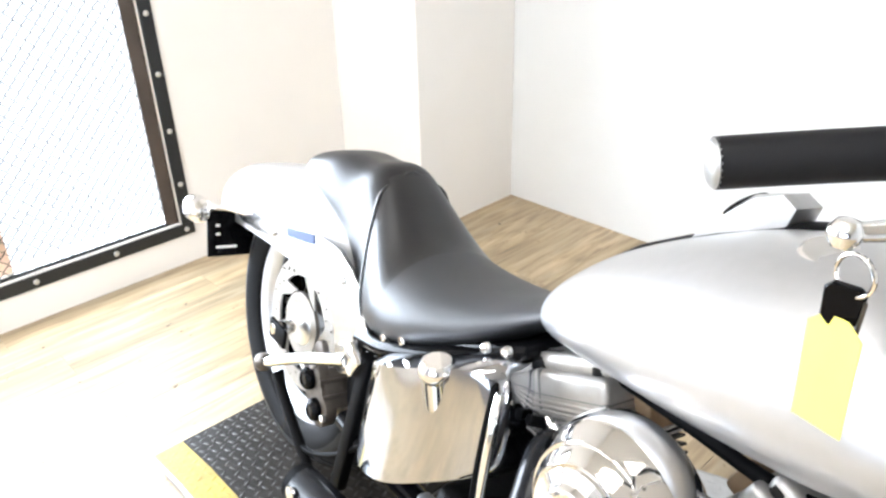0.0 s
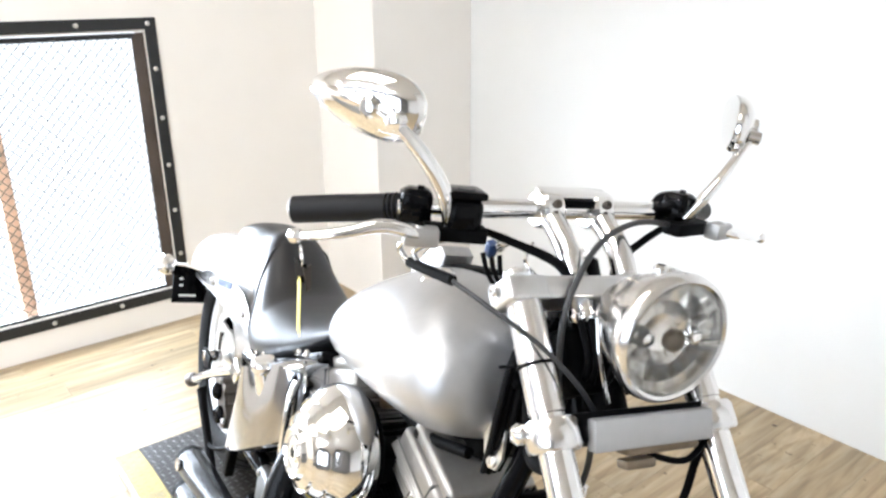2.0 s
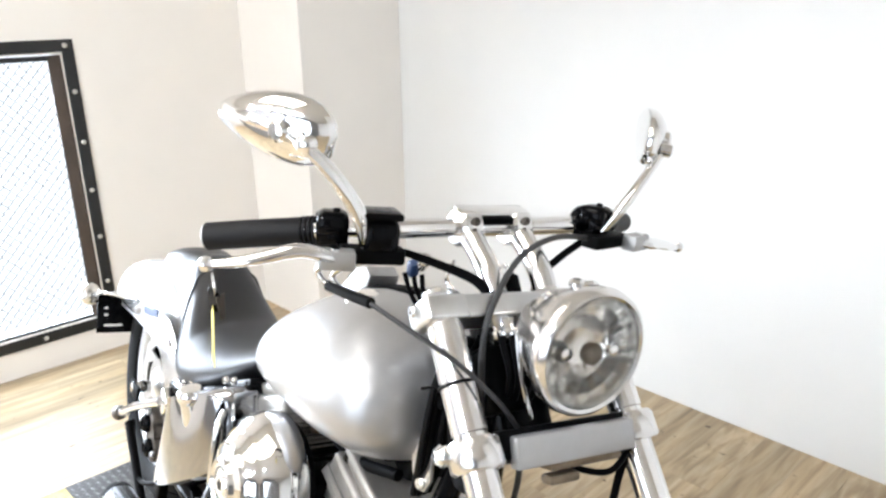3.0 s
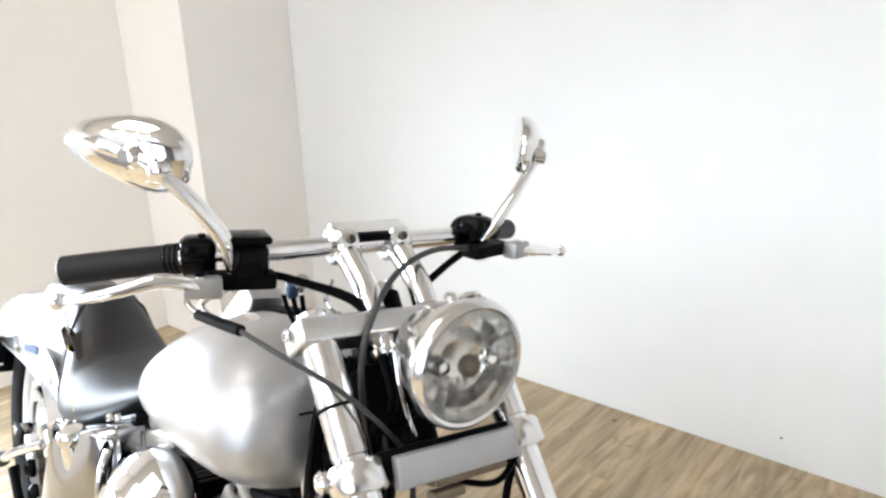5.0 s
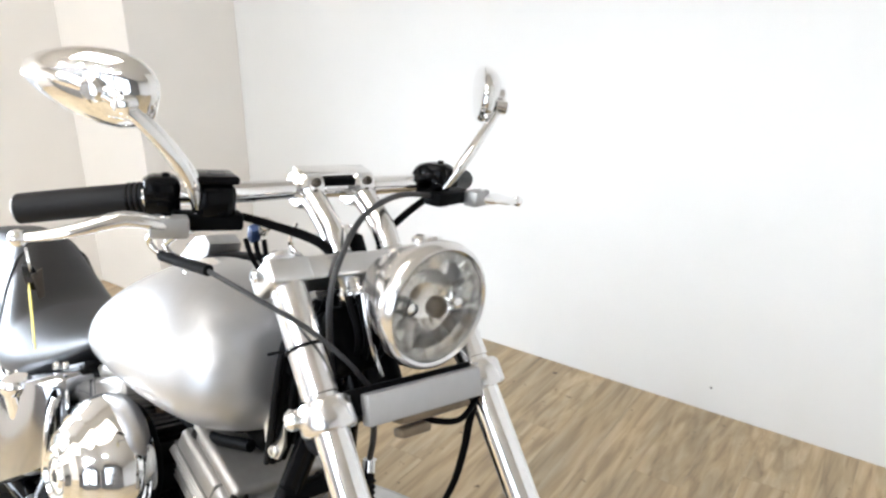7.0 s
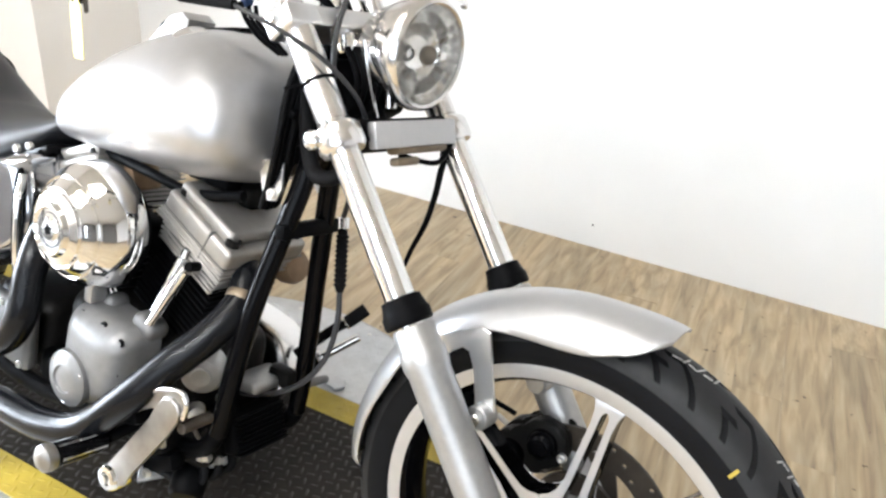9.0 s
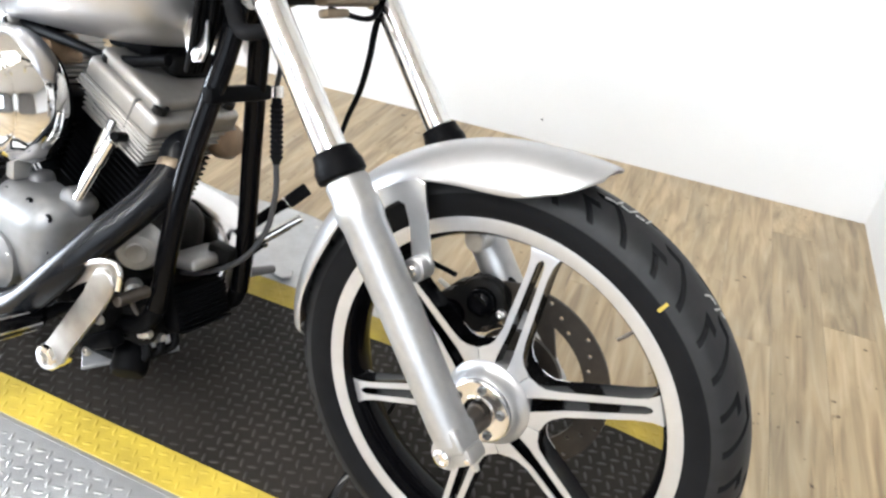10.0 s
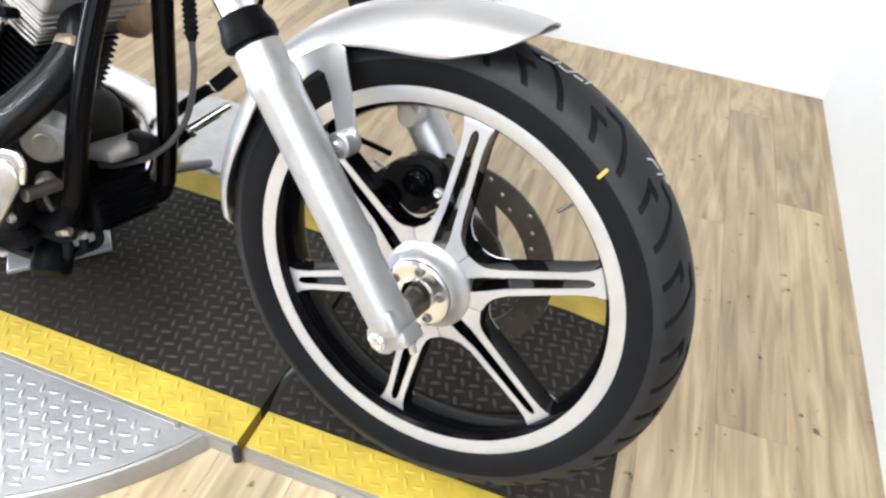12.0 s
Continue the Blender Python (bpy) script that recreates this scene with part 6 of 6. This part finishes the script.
    part("shift_rubber", rod((-0.555, 0.222, 0.402), (-0.535, 0.250, 0.433), 0.0130, 18), RUBBER, bike, "black shifter rubber")
    part("shift_collar", rod((-0.5575, 0.218, 0.398), (-0.5555, 0.222, 0.402), 0.0140, 18), CHROME, bike)
    fp = part("left_footpeg", tubes([(-0.63, 0.15, 0.25), (-0.60, 0.21, 0.305)], 0.014, 16), BLACK, bike, "black left footpeg")
    for o in (-0.016, 0.016):
        part("peg_fork", rod((-0.605 + o, 0.205, 0.30 + o), (-0.555 + o * 0.8, 0.255, 0.355 + o * 0.8), 0.0085, 12), CHROME if o > 0 else BLACK, fp)
    part("peg_ring", rod((-0.600, 0.21, 0.305), (-0.595, 0.218, 0.312), 0.017, 18), CHROME, fp)
    # side stand
    st = part("side_stand", tubes([(-0.70, 0.13, 0.20), (-0.715, 0.28, 0.165), (-0.738, 0.44, 0.124)], [0.014, 0.012, 0.010], 14), CAST, bike, "grey side stand")
    part("stand_foot", prism(bmesh.new(), [(-0.035, -0.018), (0.035, -0.022), (0.048, 0.0), (0.034, 0.02), (-0.034, 0.018)], 0.008, at(-0.740, 0.462, 0.1115) @ rx(13.5), 0.002, 1), PLATE_SILVER, st, "flat stand foot")
    part("stand_spring", tubes([(-0.68, 0.15, 0.21), (-0.705, 0.27, 0.182)], 0.006, 8), STEEL, st)


front_wheel()
fork()
front_fender()
caliper(FRONT @ at(-0.088, 0.082, -0.066) @ rx(180) @ rz(48), "black front brake caliper")
headlight()
handlebar()
fuel_tank()
seat()
rear_end()
oil_tank()
engine()
exhaust()
chassis()
controls()


def cable(name, pts, r, mat, label="", m=ID, seg=10):
    return part(name, tubes(pts, r, seg), mat, bike, label, m)


def cables():
    # right side: brake hose and throttle cable
    cable("hose_elbow", [(-0.566, -0.200, 1.002), (-0.590, -0.222, 0.992), (-0.610, -0.232, 0.976), (-0.604, -0.226, 0.962), (-0.588, -0.218, 0.956)], 0.0042, CHROME, "chrome hose elbow", FORK)
    cable("hose_elbow", [(-0.556, -0.186, 1.002), (-0.575, -0.210, 0.988), (-0.590, -0.220, 0.972), (-0.580, -0.215, 0.960)], 0.0038, CHROME, "", FORK)
    cable("cable_sleeve", [(-0.596, -0.222, 0.958), (-0.550, -0.214, 0.961), (-0.506, -0.205, 0.964)], 0.0068, RUBBER, "black cable sleeve", FORK, 14)
    cable("throttle_cable", [(-0.510, -0.206, 0.964), (-0.455, -0.176, 0.946), (-0.415, -0.132, 0.918), (-0.392, -0.088, 0.878), (-0.398, -0.050, 0.838)], 0.0031, CABLE_GREY, "dark grey throttle cable", FORK)
    cable("brake_line", [(-0.556, -0.150, 1.012), (-0.548, -0.136, 1.010), (-0.530, -0.101, 1.000), (-0.515, -0.078, 0.993), (-0.500, -0.061, 0.984), (-0.485, -0.040, 0.960)], [0.0050, 0.0050, 0.0056, 0.0064, 0.0066, 0.0060], BLACK, "black brake line", FORK)
    cable("zip_tie", [leg(0.884, -0.118) + Vector((0.0235 * math.cos(a) * 0.763, 0.0235 * math.sin(a), 0.0235 * math.cos(a) * 0.647)) for a in (2 * math.pi * k / 12 for k in range(13))], 0.002, BLACK, "", FORK, 6)
    cable("zip_tie", [(-0.442, -0.136, 0.880), (-0.462, -0.149, 0.870)], 0.002, BLACK, "", FORK, 6)
    # left side: clutch cable over the clamp, wiring behind the risers
    cable("clutch_cable", [(-0.556, 0.160, 1.028), (-0.530, 0.081, 1.037), (-0.508, 0.021, 1.029), (-0.487, -0.024, 1.009), (-0.466, -0.058, 0.975), (-0.454, -0.076, 0.935), (-0.448, -0.074, 0.87), (-0.455, -0.055, 0.80)], 0.0040, CABLE_GREY, "dark grey clutch cable", FORK, 12)
    cable("wire_loom", [(-0.585, 0.170, 1.016), (-0.560, 0.110, 0.998), (-0.540, 0.060, 0.972), (-0.520, 0.050, 0.930), (-0.490, 0.040, 0.88)], 0.0055, BLACK, "black wiring loom", FORK)
    for k in range(7):
        y = -0.050 + 0.016 * k
        cable("wire", [(-0.455, y, 0.93), (-0.430 + 0.006 * (k % 3), y + 0.004 * (-1) ** k, 0.885), (-0.445, y * 0.8, 0.83)], 0.0045, BLACK, "", FORK, 8)
    part("fork_dash_block", boxes((0.050, 0.130, 0.085), FORK @ at(-0.468, 0.0, 0.866) @ ry(-38), 0.012, 3), BLACK, bike, "black wiring cover behind the headlight")
    part("lamp_nut", lathe(bmesh.new(), [(0, 0), (0.017, 0), (0.019, 0.004), (0.019, 0.010), (0.015, 0.012), (0.015, 0.022), (0.018, 0.024), (0.018, 0.032), (0.010, 0.036), (0, 0.036)], FORK @ at(-0.470, -0.026, 0.918) @ ry(-35) @ Matrix.Scale(1.15, 4), 24), CHROME, bike, "chrome steering stem nut")
    part("lamp_bracket_strip", tubes([(-0.425, -0.050, 0.945), (-0.414, -0.046, 0.905), (-0.405, -0.038, 0.870), (-0.400, -0.030, 0.845)], 0.0065, 10, 8, 0.5), CHROME, bike, "chrome headlight bracket", FORK)
    # front brake line down the far leg
    cable("brake_line", [(-0.372, 0.000, 0.795), (-0.350, 0.060, 0.786), (-0.362, 0.106, 0.805)], 0.0040, BLACK, "", FORK)
    fl = cable("brake_hose", [(-0.362, 0.106, 0.805), (-0.368, 0.102, 0.767), (-0.369, 0.100, 0.726), (-0.379, 0.100, 0.670), (-0.398, 0.098, 0.612), (-0.402, 0.095, 0.560), (-0.350, 0.085, 0.505), (-0.240, 0.080, 0.465), (-0.130, 0.075, 0.460)], [0.0035, 0.0052, 0.0052, 0.0048, 0.0042, 0.004, 0.004, 0.004, 0.004], BLACK, "black front brake hose", FORK, 12)
    part("hose_clip", boxes((0.02, 0.02, 0.03), FORK @ at(-0.364, 0.106, 0.800), 0.004), BLACK, fl)
    # hose and switch by the steering head
    cable("coolant_hose", [(-0.470, -0.120, 0.930), (-0.478, -0.100, 0.870), (-0.484, -0.082, 0.820), (-0.478, -0.078, 0.780), (-0.452, -0.085, 0.752), (-0.424, -0.088, 0.752), (-0.400, -0.070, 0.765)], [0.003, 0.004, 0.011, 0.0115, 0.0115, 0.011, 0.009], RUBBER, "grey-black hose elbow", FORK, 14)
    # ribbed boot on the clutch cable
    top, foot = Vector((-0.516, 0.100, 0.622)), Vector((-0.486, 0.085, 0.520))
    m = along(top, foot)
    h = (foot - top).length
    prof = [(0.0, -0.004), (0.008, -0.003)]
    for k in range(11):
        z = 0.008 + k * (h - 0.016) / 11
        prof += [(0.0088, z), (0.0112, z + 0.0025), (0.0112, z + 0.0050), (0.0088, z + 0.0072)]
    prof += [(0.006, h), (0, h + 0.002)]
    bt = part("cable_boot", lathe(bmesh.new(), prof, m, 18), RUBBER, bike, "ribbed black cable boot")
    part("boot_clamp", rod(top + Vector((-0.006, 0.003, 0.020)), top, 0.011, 16), CHROME, bt)
    cable("clutch_cable", [(-0.470, 0.030, 0.80), (-0.500, 0.080, 0.70), (-0.522, 0.103, 0.640)], 0.0045, CABLE_GREY)
    cable("clutch_cable", [foot, (-0.475, 0.080, 0.470), (-0.478, 0.070, 0.400), (-0.510, 0.050, 0.340), (-0.580, 0.030, 0.295), (-0.680, 0.030, 0.265)], 0.0050, CABLE_GREY)
    # dark frame-side clutter under the tank
    cable("wire_loom", [(-0.60, -0.055, 0.665), (-0.70, -0.065, 0.640), (-0.82, -0.060, 0.640), (-0.95, -0.055, 0.640)], 0.009, BLACK)
    part("neck_gusset", prism(bmesh.new(), [(-0.575, 0.700), (-0.500, 0.735), (-0.478, 0.800), (-0.500, 0.862), (-0.545, 0.880), (-0.590, 0.860)], 0.040, at(0, 0.020, 0) @ WHEEL, 0.006, 2), GLOSS_BLACK, bike, "gloss black frame neck gusset")
    for k in range(4):
        y = -0.040 - 0.013 * k
        cable("wire_loom", [(-0.512 - 0.004 * k, y * 0.8, 0.905), (-0.518, y - 0.006, 0.845), (-0.522 + 0.003 * (k % 2), y - 0.008, 0.785), (-0.534, y * 0.95, 0.720), (-0.560, y * 0.7, 0.660)], 0.0045 + 0.001 * (k % 3), RUBBER if k % 2 else BLACK, "", ID, 10)
    part("loom_clamp", boxes((0.030, 0.045, 0.014), at(-0.520, -0.056, 0.820) @ ry(15), 0.004), BLACK, bike, "black loom clamp")
    part("neck_lock", lathe(bmesh.new(), [(0.016, 0), (0.016, 0.020), (0.012, 0.023), (0.010, 0.020), (0, 0.020)], at(-0.515, -0.030, 0.845) @ WHEEL, 20), CHROME, bike, "small chrome steering lock")
    part("coil", boxes((0.10, 0.05, 0.045), at(-0.70, -0.02, 0.675), 0.01), BLACK, bike, "black ignition coil")
    plug = part("blue_connector", boxes((0.016, 0.016, 0.026), at(-0.652, -0.056, 0.958) @ ry(25) @ rx(18), 0.005, 2), BLUE, bike, "blue wire connector")
    for k in range(3):
        y = -0.066 + 0.012 * k
        part("wire", tubes([(-0.656 + 0.004 * k, y, 0.950), (-0.640, y + 0.004, 0.926), (-0.618 + 0.006 * k, y * 0.8, 0.906), (-0.586, y * 0.6, 0.890)], 0.0036, 8), BLACK, plug)
    part("ferrule", rod((-0.640, -0.052, 0.966), (-0.612, -0.066, 0.982), 0.0095, 18), CHROME, plug, "chrome ferrule")
    cable("wire", [(-0.600, -0.040, 0.985), (-0.585, -0.055, 0.960), (-0.560, -0.030, 0.935)], 0.0035, CHROME, "", FORK, 8)


cables()


def key_tag():
    """A yellow card and a key fob that hang from the lever's end."""
    e = empty("key_tag", "yellow paper tag with a black key hanging from the lever", "tag", at(-0.622, 0.006, 1.048))
    turn = rz(math.degrees(math.atan2(0.40, -0.92)))
    ring = [(0.012 * math.cos(a), 0.0, -0.016 + 0.012 * math.sin(a)) for a in (2 * math.pi * k / 16 for k in range(17))]
    part("split_ring", tubes(ring, 0.0013, 8, 2), CHROME, e, "", turn)
    fob = part("key_fob", prism(bmesh.new(), [(-0.011, 0), (-0.009, -0.018), (-0.004, -0.023), (0.005, -0.023), (0.010, -0.018), (0.011, 0), (0.007, 0.004), (-0.007, 0.004)], 0.005, turn @ rz(25) @ at(0.002, 0.003, -0.026) @ rx(90), 0.001, 1), GLOSS_BLACK, e, "black key fob")
    part("key", prism(bmesh.new(), [(-0.008, 0), (-0.004, -0.03), (0.004, -0.03), (0.008, 0)], 0.002, turn @ rz(-40) @ at(0, -0.006, -0.028) @ rx(90), 0.0004, 1), STEEL, e, "steel key")
    part("card", prism(bmesh.new(), [(-0.018, 0.0), (-0.017, -0.060), (0.017, -0.060), (0.018, 0.0), (0.008, 0.008), (-0.008, 0.008)], 0.0008, turn @ rx(6) @ at(0, 0, -0.050) @ rx(90) @ rz(-8)), TAG_YELLOW, e, "yellow card tag")


key_tag()

# ---- floor planks ----
def floor():
    bm = boxes((6.7, 5.40, 0.02), at(0.4, -0.76, -0.0125))
    thing("floor", bm, JOINT, "tan oak-look plank floor", "floor", kind="structure")
    base = bpy.data.objects["floor"]
    rng = random.Random(7)
    pw, pl, gap = 0.128, 1.22, 0.0005
    meshes = []
    for k in range(4):
        b = boxes((pw - gap, pl - gap, 0.0025), ID, 0.0006, 1)
        bmesh.ops.recalc_face_normals(b, faces=b.faces)
        me = bpy.data.meshes.new("plank")
        b.to_mesh(me)
        b.free()
        me.materials.append(WOOD)
        meshes.append(me)
    verts, faces = [], []
    x0 = -2.943
    for i in range(53):
        x = x0 + pw * (i + 0.5)
        shift = rng.random() * pl
        for j in range(-1, 8):
            y = 1.95 - shift - j * pl
            lo, hi = max(y - pl / 2, -3.40), min(y + pl / 2, 1.90)
            if hi - lo < 0.02:
                continue
            if x < 0.88 and y > -0.9:
                ob = new("plank", meshes[(i * 3 + j) % 4])
                ob.location = (x, (lo + hi) / 2, -0.00125)
                ob.scale = (1, (hi - lo) / pl, 1)   # boards are cut at the wall
                ob.parent = base
            else:
                n = len(verts)
                a, b = (pw - gap) / 2, (hi - lo - gap) / 2
                y = (lo + hi) / 2
                verts += [(x - a, y - b, 0), (x + a, y - b, 0), (x + a, y + b, 0), (x - a, y + b, 0)]
                faces.append((n, n + 1, n + 2, n + 3))
    me = bpy.data.meshes.new("far_planks")
    me.from_pydata(verts, [], faces)
    me.materials.append(WOOD)
    ob = new("far_planks", me)
    ob.parent = base
    tagged(ob, "tan oak-look planks", kind="stuff")


floor()
